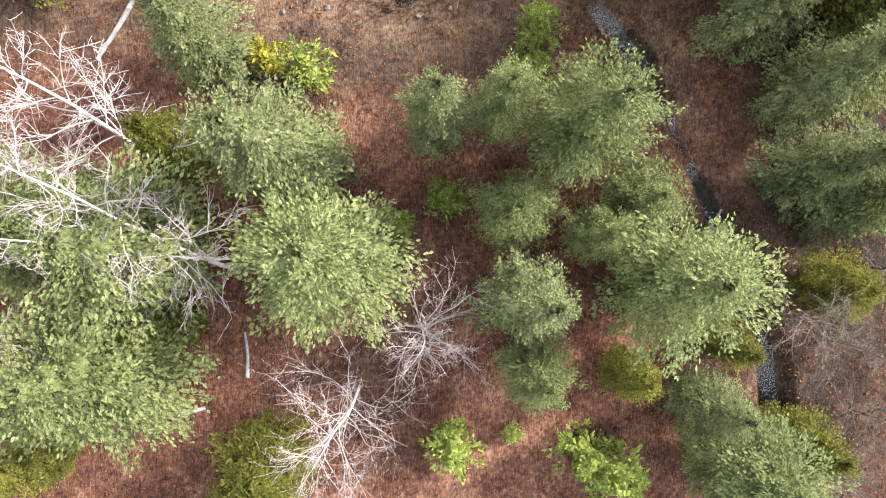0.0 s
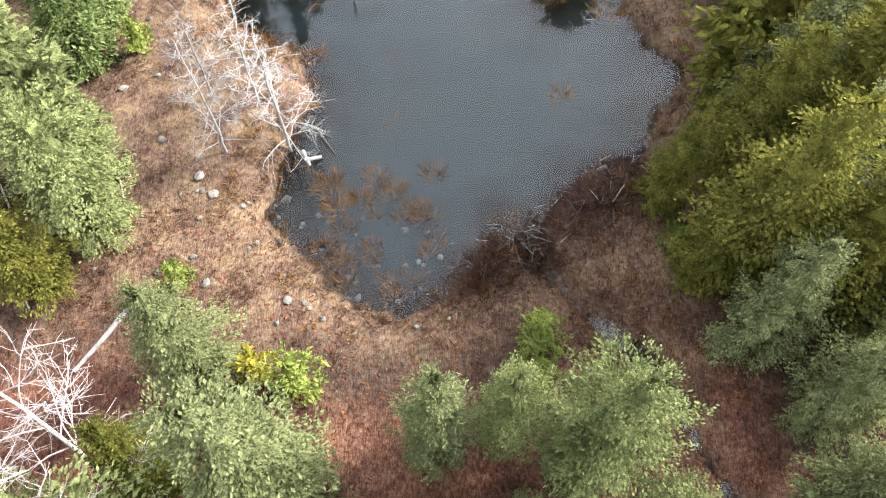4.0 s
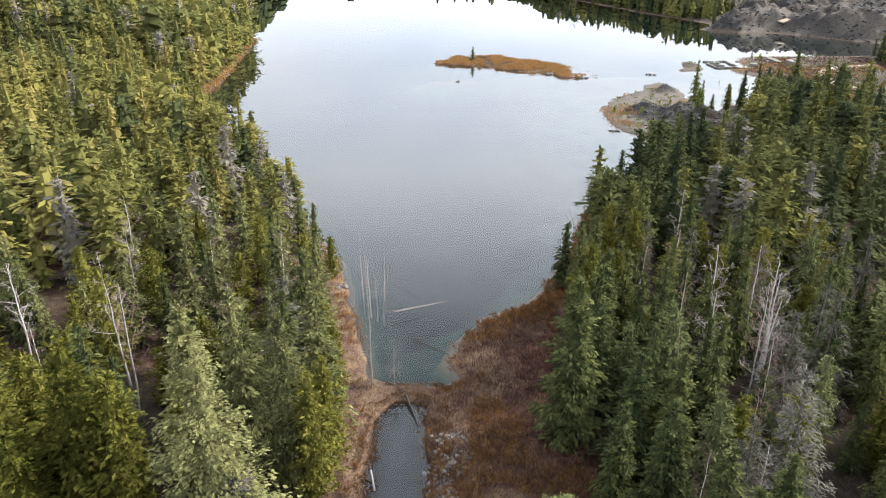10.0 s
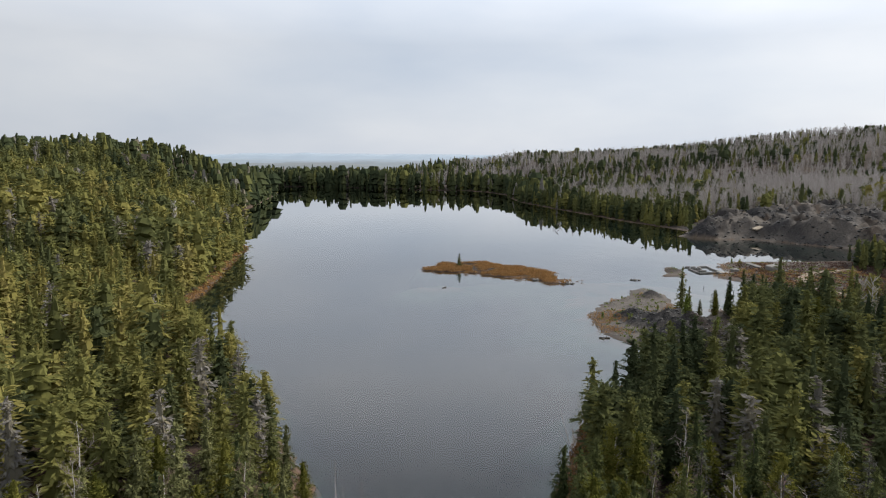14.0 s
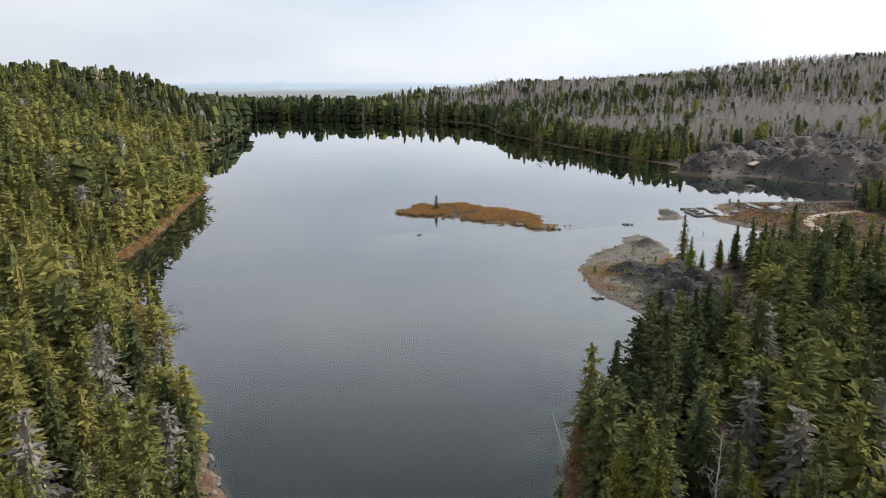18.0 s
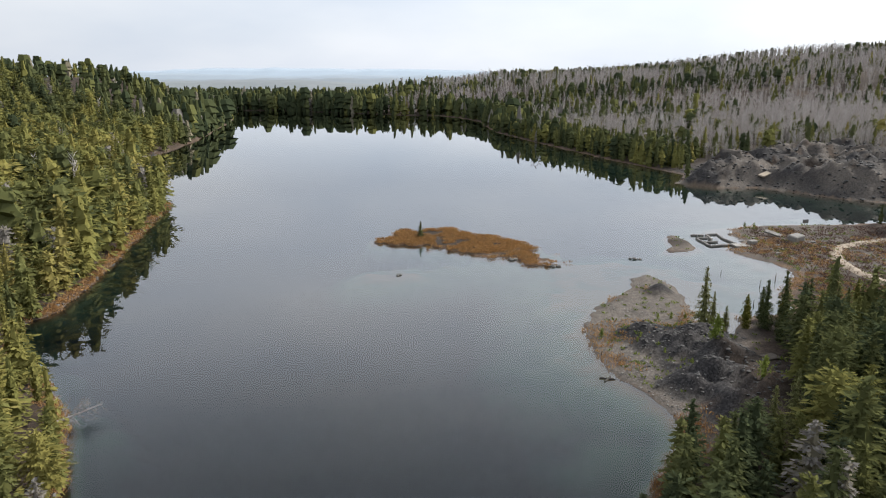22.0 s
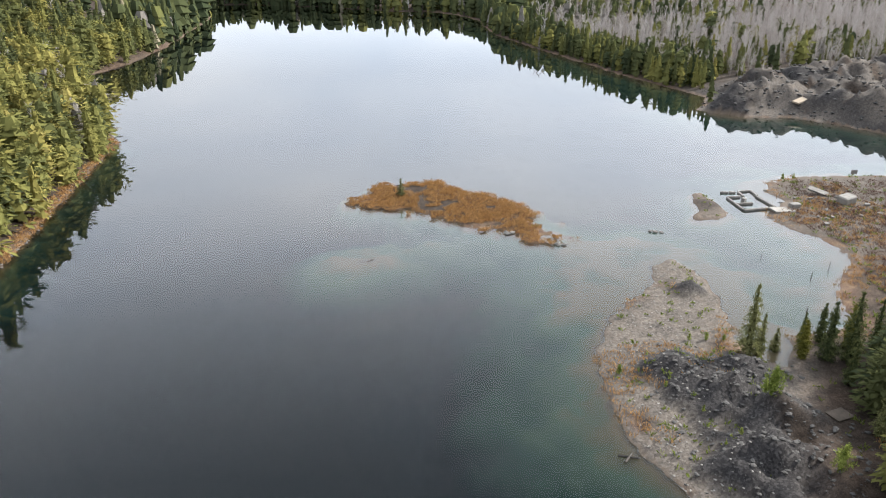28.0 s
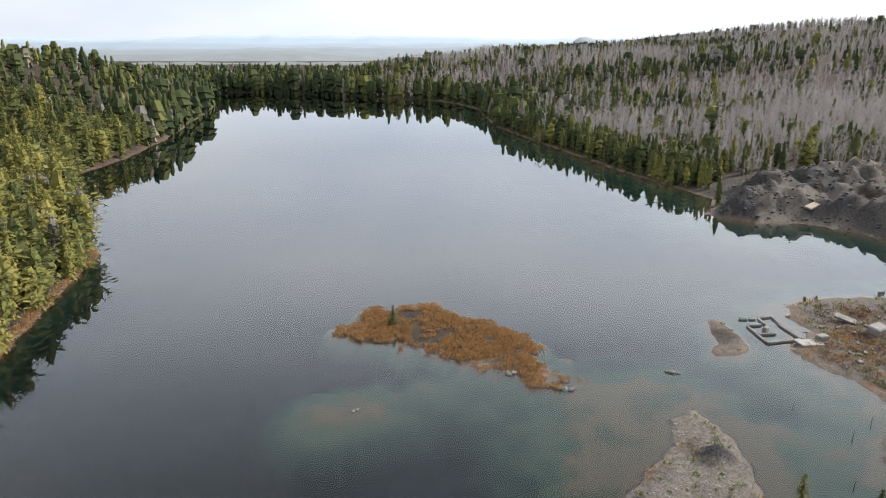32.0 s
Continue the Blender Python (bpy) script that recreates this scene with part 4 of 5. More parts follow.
for x, y, k in [(17.0, 35.8, 0.9), (18.8, 38.6, 1.1), (16.2, 46.8, 1.1), (20.8, 44.4, 1.15), (18.2, 54.6, 1.1), (15.2, 53.2, 1.0), (23.2, 51.4, 1.1), (14.2, 40.2, 1.1), (12.9, 31.2, 0.8), (-14.2, 44.4, 1.15), (-17.4, 50.2, 1.2), (-12.4, 52.4, 1.2), (-20.6, 42.8, 1.2), (-24.0, 39.0, 1.1)]:
    plant("redbirch", x, y, k, rng=rnd)
# leaning birches over the start
for i, (x, y, h, lean, reach, arms) in enumerate([(-7.2, 3.2, 10.0, (-2.2, 2.2), 2.3, 22), (-8.9, 6.3, 10.0, (-1.2, 1.7), 2.4, 24), (-12.2, 1.6, 9.5, (0.8, -0.2), 2.0, 18), (-7.0, 3.6, 9.0, (-2.6, 0.5), 2.2, 20), (-10.6, 5.6, 9.0, (-0.6, 0.8), 2.2, 20),
                                                  (-1.0, 1.4, 6.5, (0.1, 0.0), 2.2, 30), (-3.0, -0.7, 7.5, (-0.3, -0.3), 2.6, 34), (10.6, 1.6, 5.5, (0.3, 0.0), 2.0, 26)]):
    b = birch(30 + i, h, reach, arms, lean, mat=M_BARK if i == 7 else None, thick=0.08 if i < 5 else 0.05, bend=0.2, sub=6, twigs=5, first=0.3 if i < 5 else 0.2)
    b.matrix_world = pose(x, y, height(x, y) - 0.05, 0, 0, 0)
for i, (x, y, h) in enumerate([(12.6, 0.8, 3.5), (13.6, -1.6, 3.5), (12.3, -3.4, 3.0), (13.9, 3.2, 4.0)]):
    b = birch(40 + i, h, 1.5, 26, name="bare_shrub", label="leafless grey-brown shrub on dark wet ground", mat=M_BARK, first=0.08, tilt=0.6, thick=0.045, sub=6, twigs=5)
    b.matrix_world = pose(x, y, height(x, y) - 0.05, 0, 0, 40 * i)
for x, y, k, i in [(-8.1, 18.4, 0.85, 0), (-5.9, 18.9, 0.95, 1), (-7.2, 20.6, 0.9, 2), (-8.9, 20.9, 0.7, 1), (-3.8, 47.2, 0.6, 0)]:
    plant("snag", x, y, k, k * 1.1, i, rng=rnd)
for x, y, k in [(-5.4, 46.6, 1.5), (-7.4, 60.4, 1.1), (-6.9, 61.5, 0.9), (-5.6, 60.2, 1.05), (-6.2, 61.0, 0.8)]:
    plant("pole", x, y, k, 1.0, rng=rnd)

# ---- the woods ----
def wooded(x, y, land, gravel):
    """Where trees stand, away from meadow, marsh and gravel."""
    ok = (land > np.where(y > 60, np.where(x < 0, 0.3, 0.9), 1.6)) & (gravel < 0.35)
    ok &= ~((y < 33.5) & (np.abs(x) < 26))
    ok &= ~((x > -1) & (x < 8.6 + 0.02 * y) & (y < 60))
    ok &= ~((x < 0) & (x > -8.2) & (y < 50))
    ok &= ~((y > 104) & (y < 172) & (x > 20) & (x < 45 + 0.45 * (y - 107)))
    ok &= ~((y > 140) & (y < 216) & (x > 40) & (x < 106))
    ok &= ((x - 142) / 40) ** 2 + ((y - 268) / 42) ** 2 > 1.0
    return ok


def spots(x0, x1, y0, y1, gap, seed):
    rng = np.random.default_rng(seed)
    X, Y = np.meshgrid(np.arange(x0, x1, gap), np.arange(y0, y1, gap))
    X, Y = X.ravel() + rng.uniform(-0.45, 0.45, X.size) * gap, Y.ravel() + rng.uniform(-0.45, 0.45, X.size) * gap
    z, land, gravel, *_ = survey(X, Y)
    keep = wooded(X, Y, land, gravel)
    for tx, ty, tr in TAKEN:
        keep &= np.hypot(X - tx, Y - ty) > tr
    return X[keep], Y[keep], z[keep], land[keep]


near_x, near_y, near_z, near_land = spots(-46, 46, 33, 78, 2.4, 3)
pick = np.random.default_rng(8)
for x, y, z, s in zip(near_x, near_y, near_z, near_land):
    patch = vnoise(np.array([x * 0.09]), np.array([y * 0.09]), 21)[0]
    q = pick.uniform()
    if x < 0:
        key = "cedar" if q < 0.3 + 0.3 * patch else "gold" if q < 0.68 else "spruce" if q < 0.86 else "lichen" if q < 0.93 else "birch"
    else:
        key = "spruce" if q < 0.5 else "fir" if q < 0.64 else "cedar" if q < 0.78 + 0.2 * patch else "lichen" if q < 0.9 else "birch"
    if pick.uniform() < (0.4 if x < 0 else 0.12):
        continue
    if np.hypot(x, y - 3) > 66 or abs(x) > 40:
        continue
    tall = pick.uniform(0.55, 1.12) * (0.8 if s < 3 else 1.0)
    plant(key if key == "birch" else key + "_plain", x, y, tall, tall * (pick.uniform(0.95, 1.3) if x > 0 else pick.uniform(1.05, 1.45)), rng=rnd)


def joined(name, template_list, X, Y, Z, tall, wide, tint, material, label, category, seed):
    """Many trees in one mesh of kind stuff."""
    rng = np.random.default_rng(seed)
    V, F, A, at = [], [], [], 0
    choice = rng.integers(0, len(template_list), len(X))
    for i in range(len(X)):
        v, f = template_list[choice[i]]
        a = rng.uniform(0, 6.283)
        c, s = math.cos(a), math.sin(a)
        w = v * np.array([wide[i], wide[i], tall[i]])
        V.append(np.column_stack([w[:, 0] * c - w[:, 1] * s + X[i], w[:, 0] * s + w[:, 1] * c + Y[i], w[:, 2] + Z[i] - 0.1]))
        F.append(f + at)
        A.append(np.full(len(v), tint[i]))
        at += len(v)
    ob = mesh_object(name, np.concatenate(V), np.concatenate(F), material, attrs={"tint": np.concatenate(A)})
    return tagged(ob, label, category, kind="stuff")


def with_stem(c, h, r):
    v, f = tube([(0, 0, -0.3), (0, 0, h * 0.9)], r, r * 0.3, 3)
    return merge([c, (v, f)])


MID = [with_stem(crown(100 + i, 10.0, rr, sh, tiers=13, arms=7, clumps=2, sprays=5, size=0.64, slim=0.4, lift=li, heart=0.5, whorls=9, segs=7), 10.0, 0.1) for i, (sh, rr, li) in enumerate([("spruce", 1.7, -0.1), ("spruce", 1.9, -0.1), ("cedar", 1.5, 0.2), ("spruce", 1.5, -0.1), ("pine", 1.9, 0.1), ("spruce", 1.8, 0.0)])]
PINES = [with_stem(crown(110 + i, 10.0, rr, sh, base=bs, tiers=9, arms=6, clumps=1, sprays=4, size=1.0, slim=0.42, lift=0.15, droop=0.3, loose=0.55, heart=0.55, whorls=6, segs=6), 10.0, 0.12) for i, (sh, bs, rr) in enumerate([("pine", 0.1, 2.7), ("pine", 0.06, 2.4), ("cedar", 0.06, 2.6), ("cedar", 0.05, 2.1), ("spruce", 0.05, 2.5), ("spruce", 0.05, 2.1)])]
MIDFAR = [with_stem(crown(130 + i, 10.0, rr, sh, tiers=10, arms=6, clumps=1, sprays=6, size=0.8, slim=0.42, heart=0.5, whorls=7, segs=6), 10.0, 0.1) for i, (rr, sh) in enumerate([(1.7, "spruce"), (1.5, "spruce"), (1.9, "spruce"), (1.8, "pine")])]
FAR = [crown(120 + i, 10.0, rr, sh, tiers=6, arms=5, clumps=1, sprays=1, size=1.2, slim=0.55, heart=0.85, whorls=5, segs=5) for i, (rr, sh) in enumerate([(1.6, "spruce"), (1.4, "spruce"), (1.8, "spruce"), (1.7, "pine")])]
REMOTE = [core(np.random.default_rng(125 + i), 10.0, rr, sh, 0.03, 4, 5) for i, (rr, sh) in enumerate([(1.7, "spruce"), (1.5, "spruce"), (1.9, "spruce"), (2.0, "pine")])]


def bare_far(seed, n, thick):
    rng = np.random.default_rng(seed)
    z = rng.uniform(2.0, 8.4, n)
    P = np.column_stack([rng.normal(0, 0.12, n), rng.normal(0, 0.12, n), z])
    az = rng.uniform(0, 6.28, n)
    fan = rng.uniform(0.3, 0.9, n)
    D = np.column_stack([np.cos(az) * fan, np.sin(az) * fan, np.ones(n)])
    c = kites(P, D, rng.uniform(0.9, 2.4, n), thick, np.column_stack([np.sin(az), -np.cos(az), np.zeros(n)]))
    t = kites([(0, 0, -0.2), (0, 0, -0.2)], [(0, 0, 1), (0.03, 0, 1)], 9.5, 0.2, [(0, 1, 0), (1, 0, 0)])
    return merge([c, t])


BARE = [bare_far(140 + i, 40, 0.15) for i in range(3)]
BARE_REMOTE = [bare_far(145 + i, 18, 0.3) for i in range(3)]


def grow_woods(x0, x1, y0, y1, gap, seed, forms, label, big=1.0, skip=None, bare=0.0):
    X, Y, Z, land = spots(x0, x1, y0, y1, gap, seed)
    if skip is not None:
        k = ~skip(X, Y)
        X, Y, Z, land = X[k], Y[k], Z[k], land[k]
    rng = np.random.default_rng(seed + 1)
    patch = vnoise(X * 0.012, Y * 0.012, 31) + 0.6 * vnoise(X * 0.035, Y * 0.035, 32)
    back = hump(Y, 214, 260) * hump(land, 10, 40) * hump(X, -60, 90)
    limit = 0.8 - bare - 0.78 * back - 0.1 * hump(Y, 760, 1000) + 0.25 * (X < -30)
    leafless = (rng.uniform(-1, 1, len(X)) * 0.55 + patch * 0.8) > limit
    con = ~leafless
    leafless &= rng.uniform(size=len(X)) < 0.6 + 0.4 * back
    tall = big * rng.uniform(0.5, 1.0, len(X)) ** 0.8 * np.where(rng.uniform(size=len(X)) < 0.15, 1.35, 1.1) * (0.8 + 0.2 * hump(land, 0, 8))
    # conifers in the back are lightened, haze painted into their tint
    tone = np.clip(0.4 + 0.22 * patch + rng.normal(0, 0.26, len(X)) + 0.22 * (X < 0) * (1 - hump(Y, 330, 470)) - 0.06 * (X < -40) * hump(Y, 120, 200) + 0.1 * (X < 0) * (Y < 170) - 0.15 * (X > 0) * (Y < 130) + 0.08 * back - 0.25 * hump(Y, 250, 480), 0, 0.95)
    tone[rng.uniform(size=len(X)) < 0.03 + 0.07 * (Y < 190)] = 1.2
    tall = tall * (1 + 0.4 * hump(land, 14, 3) * (Y > 150) * (X < 50))
    wide = tall * rng.uniform(1.2, 1.85, len(X))
    joined("conifer_woods", forms, X[con], Y[con], Z[con], tall[con], wide[con], tone[con], M_WOODS, label, "woods", seed + 2)
    if leafless.any():
        joined("bare_woods", BARE if gap < 5.5 else BARE_REMOTE, X[leafless], Y[leafless], Z[leafless], tall[leafless] * 1.05, tall[leafless] * 1.15, rng.uniform(0, 1, leafless.sum()), M_BARE,
               "leafless grey-brown birch and poplar woods on the slopes", "woods", seed + 3)


def near_done(X, Y):
    return (np.hypot(X, Y - 3) <= 66) & (np.abs(X) <= 40) & (Y > 33) & (Y < 78)


def close(X, Y):
    return ((np.abs(X) < 34) & (Y < 104)) | ((X > 20) & (X < 60) & (Y > 80) & (Y < 128))


grow_woods(-60, 62, 33, 130, 3.6, 41, MID, "mixed spruce and cedar woods by the inlet", 0.95, lambda X, Y: near_done(X, Y) | ~close(X, Y))
grow_woods(-130, 130, 33, 170, 4.1, 45, MIDFAR, "spruce and cedar woods back from the inlet", 0.95, lambda X, Y: near_done(X, Y) | close(X, Y) | (np.abs(X) > 16 + 0.75 * Y))
grow_woods(-210, -40, 170, 420, 4.7, 51, PINES, "pine and spruce woods on the western slope", 1.08, lambda X, Y: X < -60 - 0.45 * Y)
grow_woods(-640, 40, 420, 1000, 11.0, 61, REMOTE, "distant conifer woods beyond the lake", 1.2)
grow_woods(40, 320, 214, 470, 4.9, 71, FAR, "spruce along the eastern shore", 1.0, lambda X, Y: X > 60 + 0.62 * Y)
grow_woods(40, 820, 470, 1200, 9.5, 81, REMOTE, "distant woods on the eastern hills", 1.15)
grow_woods(-420, -150, 120, 420, 7.0, 91, REMOTE, "woods on the western ridge", 1.0, lambda X, Y: ~(X < -60 - 0.45 * Y))
grow_woods(95, 230, 120, 214, 4.2, 95, FAR, "woods behind the ruins", 0.8, lambda X, Y: X < 108 + 0.1 * Y - 12)

# close-set conifers along the far shores
grow_woods(-190, 110, 430, 800, 5.6, 101, REMOTE, "dense dark conifers along the northern shore", 1.5, lambda X, Y: survey(X, Y)[1] > 26)
grow_woods(55, 230, 214, 470, 4.4, 105, FAR, "dense dark spruce fringing the eastern shore", 1.1, lambda X, Y: (survey(X, Y)[1] > 17) | (X > 60 + 0.62 * Y))


# leafless woods fill the slopes behind the shores
grow_woods(45, 330, 230, 480, 5.0, 111, FAR, "spruces among the leafless woods", 0.85, lambda X, Y: (survey(X, Y)[1] < 12) | (X > 60 + 0.62 * Y), 1.3)
grow_woods(40, 700, 480, 900, 10.0, 115, REMOTE, "far spruces among the leafless woods", 1.0, lambda X, Y: survey(X, Y)[1] < 12, 1.3)


# ---- hills beyond ----
def ridge(name, x0, x1, y, low, high, waves, seed, material, label):
    """A far rise of ground: a long hump that falls away behind and in front."""
    xs = np.linspace(x0, x1, 240)
    top = low + (high - low) * (0.5 + 0.5 * vnoise(xs * waves, xs * 0 + seed, seed)) + 0.12 * (high - low) * vnoise(xs * waves * 9, xs * 0, seed + 1)
    edge = hump(xs, x0, x0 + 0.1 * (x1 - x0)) * hump(xs, x1, x1 - 0.1 * (x1 - x0))
    rows = [(y - 300, -20 + 0 * top), (y - 120, top * edge * 0.7), (y, top * edge), (y + 200, -20 + 0 * top)]
    v = np.concatenate([np.column_stack([xs, np.full(240, ry), rz]) for ry, rz in rows])
    i = (np.arange(3)[:, None] * 240 + np.arange(239)[None, :]).ravel()
    return tagged(mesh_object(name, v, np.stack([i, i + 1, i + 241, i + 240], 1), material, smooth=True), label, "hills", kind="structure")


# distance haze is put into these colours, paler and bluer row by row
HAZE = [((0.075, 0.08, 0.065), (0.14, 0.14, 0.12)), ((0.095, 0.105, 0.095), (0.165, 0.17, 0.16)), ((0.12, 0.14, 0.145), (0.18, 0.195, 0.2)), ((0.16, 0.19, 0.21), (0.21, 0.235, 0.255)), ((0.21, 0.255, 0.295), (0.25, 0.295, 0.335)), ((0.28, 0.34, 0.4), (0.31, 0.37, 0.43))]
M_HAZE = [plain("haze_tinted_woods", dark, light, 0.05 / (1 + i), bump=0.0) for i, (dark, light) in enumerate(HAZE)]
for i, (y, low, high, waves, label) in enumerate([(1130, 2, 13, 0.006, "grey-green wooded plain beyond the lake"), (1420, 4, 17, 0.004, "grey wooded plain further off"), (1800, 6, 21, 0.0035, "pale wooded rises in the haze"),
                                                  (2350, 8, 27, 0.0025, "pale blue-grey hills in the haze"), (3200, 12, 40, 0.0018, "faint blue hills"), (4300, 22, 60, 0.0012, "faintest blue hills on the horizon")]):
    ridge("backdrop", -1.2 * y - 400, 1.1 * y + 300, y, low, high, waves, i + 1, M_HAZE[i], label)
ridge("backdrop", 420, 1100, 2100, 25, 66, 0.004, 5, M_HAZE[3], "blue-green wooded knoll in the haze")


# ---- grass, sedge, brush and leaves ----
def tufts(name, X, Y, Z, blades, tall, spread, lean, width, material, label, category, seed):
    rng = np.random.default_rng(seed)
    n = len(X) * blades
    cx, cy, cz, hh = np.repeat(X, blades), np.repeat(Y, blades), np.repeat(Z, blades), np.repeat(tall, blades)
    az, out = rng.uniform(0, 6.283, n), rng.uniform(0, 1, n) ** 0.7
    P = np.column_stack([cx + np.cos(az) * out * spread, cy + np.sin(az) * out * spread, cz - 0.03])
    D = np.column_stack([np.cos(az) * lean * out + rng.normal(0, 0.25, n), np.sin(az) * lean * out + rng.normal(0, 0.25, n), np.ones(n)])
    L = hh * rng.uniform(0.55, 1.15, n)
    v, f = kites(P, D, L, width, np.column_stack([-np.sin(az), np.cos(az), 0.3 * np.ones(n)]), 0.15)
    return tagged(mesh_object(name, v, f, material), label, category, kind="stuff")


def strew(n, x0, x1, y0, y1, seed, want):
    """Random places where want(x, y, z, land, gravel, sedge, litter) holds."""
    rng = np.random.default_rng(seed)
    X, Y = rng.uniform(x0, x1, n), rng.uniform(y0, y1, n)
    z, land, gravel, sedge, litter, *_ = survey(X, Y)
    k = want(X, Y, z, land, gravel, sedge, litter)
    return X[k], Y[k], z[k]


def clumpy(x, y, scale, seed, over):
    return vnoise(x * scale, y * scale, seed) + 0.5 * vnoise(x * scale * 2.7, y * scale * 2.7, seed + 1) > over


def size_for(X, a, b, seed):
    return np.random.default_rng(seed).uniform(a, b, len(X))


X, Y, Z = strew(9000, -20, 13, 9, 62, 201, lambda x, y, z, l, g, s, t: (l > 0.1) & (s > 0.4) & (x < 9.5) & clumpy(x, y, 0.5, 51, -0.05))
tufts("straw_grass", X, Y, Z, 7, size_for(X, 0.18, 0.42, 1), 0.16, 0.8, 0.03, M_STRAW, "dry straw-coloured grass round the pond", "grass", 301)
X, Y, Z = strew(9000, -14, 13, 9, 62, 202, lambda x, y, z, l, g, s, t: ((l > -0.5) | ((l > -1.8) & (x < -0.5) & (y < 18.5) & clumpy(x, y, 0.9, 63, 0.35))) & (l < 1.6) & (x < 10.5) & clumpy(x, y, 0.6, 53, -0.1))
tufts("rust_sedge", X, Y, Z, 9, size_for(X, 0.3, 0.65, 2), 0.16, 0.6, 0.035, M_REED, "rust-brown sedge along the pond's margin", "sedge", 302)
X, Y, Z = strew(12500, -21, 14, -8, 34, 203, lambda x, y, z, l, g, s, t: (l > 0.25) & clumpy(x, y, 0.35, 55, -0.15))
tufts("dead_brush", X, Y, Z, 7, size_for(X, 0.25, 0.7, 3), 0.3, 1.3, 0.018, M_BRUSH, "leafless red-brown brush and dead stalks", "brush", 303)
X, Y, Z = strew(5200, -2, 11, 32, 62, 204, lambda x, y, z, l, g, s, t: (l > 0.2) & (x > -1) & (x < 9.6))
tufts("marsh_stalks", X, Y, Z, 8, size_for(X, 0.4, 0.9, 4), 0.25, 0.35, 0.022, M_BRUSH, "tall dead red-brown marsh stalks", "reeds", 304)
X, Y, Z = strew(5200, -1, 10, 29, 62, 214, lambda x, y, z, l, g, s, t: (l > 0.0) & (x > -1.2) & (x < 9.0) & clumpy(x, y, 0.3, 57, np.where(y < 37, -0.35, 0.1)))
tufts("rust_sedge", X, Y, Z, 9, size_for(X, 0.4, 0.8, 5), 0.22, 0.5, 0.03, M_SEDGE, "golden-rust sedge in the marsh", "sedge", 305)
X, Y, Z = strew(42000, -20, 15, -10, 16, 205, lambda x, y, z, l, g, s, t: l > 0.1)
rng = np.random.default_rng(6)
az = rng.uniform(0, 6.283, len(X))
v, f = kites(np.column_stack([X, Y, Z + 0.03]), np.column_stack([np.cos(az), np.sin(az), rng.normal(0, 0.25, len(X))]), rng.uniform(0.05, 0.13, len(X)), 0.055, np.column_stack([rng.normal(0, 0.4, (len(X), 2)), np.ones(len(X))]))
tagged(mesh_object("fallen_leaves", v, f, M_LEAF), "fallen brown and orange leaves on the ground", "leaves", kind="stuff")
# the island and the margins of the lake
X, Y, Z = strew(13000, -2, 40, 172, 211, 206, lambda x, y, z, l, g, s, t: (l > 0.0) & (z > 0.0) & clumpy(x, y, 0.25, 67, -0.55))
tufts("island_sedge", X, Y, Z, 7, size_for(X, 0.4, 0.9, 7), 0.4, 0.6, 0.08, M_SEDGE, "tall straw-orange sedge covering the islet", "sedge", 306)
X, Y, Z = strew(26000, -64, 60, 56, 250, 207, lambda x, y, z, l, g, s, t: (l > -0.1) & (l < 1.3) & clumpy(x, y, 0.12, 59, -0.3) & ((x < 0) | (y < 125)))
tufts("shore_sedge", X, Y, Z, 7, size_for(X, 0.4, 0.9, 8), 0.35, 0.6, 0.07, M_SEDGE, "golden-brown sedge fringing the lake shore", "sedge", 307)
X, Y, Z = strew(60000, -64, -8, 95, 250, 218, lambda x, y, z, l, g, s, t: (l > -0.1) & (l < 1.8))
tufts("shore_grass", X, Y, Z, 6, size_for(X, 0.3, 0.7, 19), 0.4, 0.8, 0.08, M_SEDGE, "pale dry grass on the narrow wooded shore", "grass", 318)
X, Y, Z = strew(9000, 3, 36, 52, 112, 217, lambda x, y, z, l, g, s, t: (l > -0.2) & (l < 2.4) & clumpy(x, y, 0.2, 69, -0.25))
tufts("shore_brush", X, Y, Z, 8, size_for(X, 0.4, 1.2, 18), 0.4, 0.7, 0.05, M_REED, "rust-orange brush and sedge under the shore trees", "brush", 317)
X, Y, Z = strew(17000, 26, 112, 106, 214, 208, lambda x, y, z, l, g, s, t: (l > -0.4) & (z < 1.1) & clumpy(x, y, 0.13, 61, np.where(x < 55, 0.4, 0.1)))
tufts("gravel_sedge", X, Y, Z, 7, size_for(X, 0.3, 0.75, 9), 0.4, 0.6, 0.08, M_SEDGE, "rust-orange sedge tufts on the gravel", "sedge", 308)
X, Y, Z = strew(1500, 30, 110, 112, 212, 209, lambda x, y, z, l, g, s, t: (l > 0.8) & (z < 1.6))
tufts("green_scrub", X, Y, Z, 8, size_for(X, 0.3, 0.8, 10), 0.3, 0.9, 0.16, M_SAPLING, "low yellow-green scrub on the gravel", "scrub", 309)
X, Y, Z = strew(5000, 74, 125, 118, 205, 210, lambda x, y, z, l, g, s, t: (l > 2.0) & (x > 62 + 0.2 * (y - 118)))
tufts("brown_scrub", X, Y, Z, 8, size_for(X, 0.4, 1.1, 11), 0.45, 1.0, 0.07, M_BRUSH, "leafless red-brown scrub behind the shore", "scrub", 310)
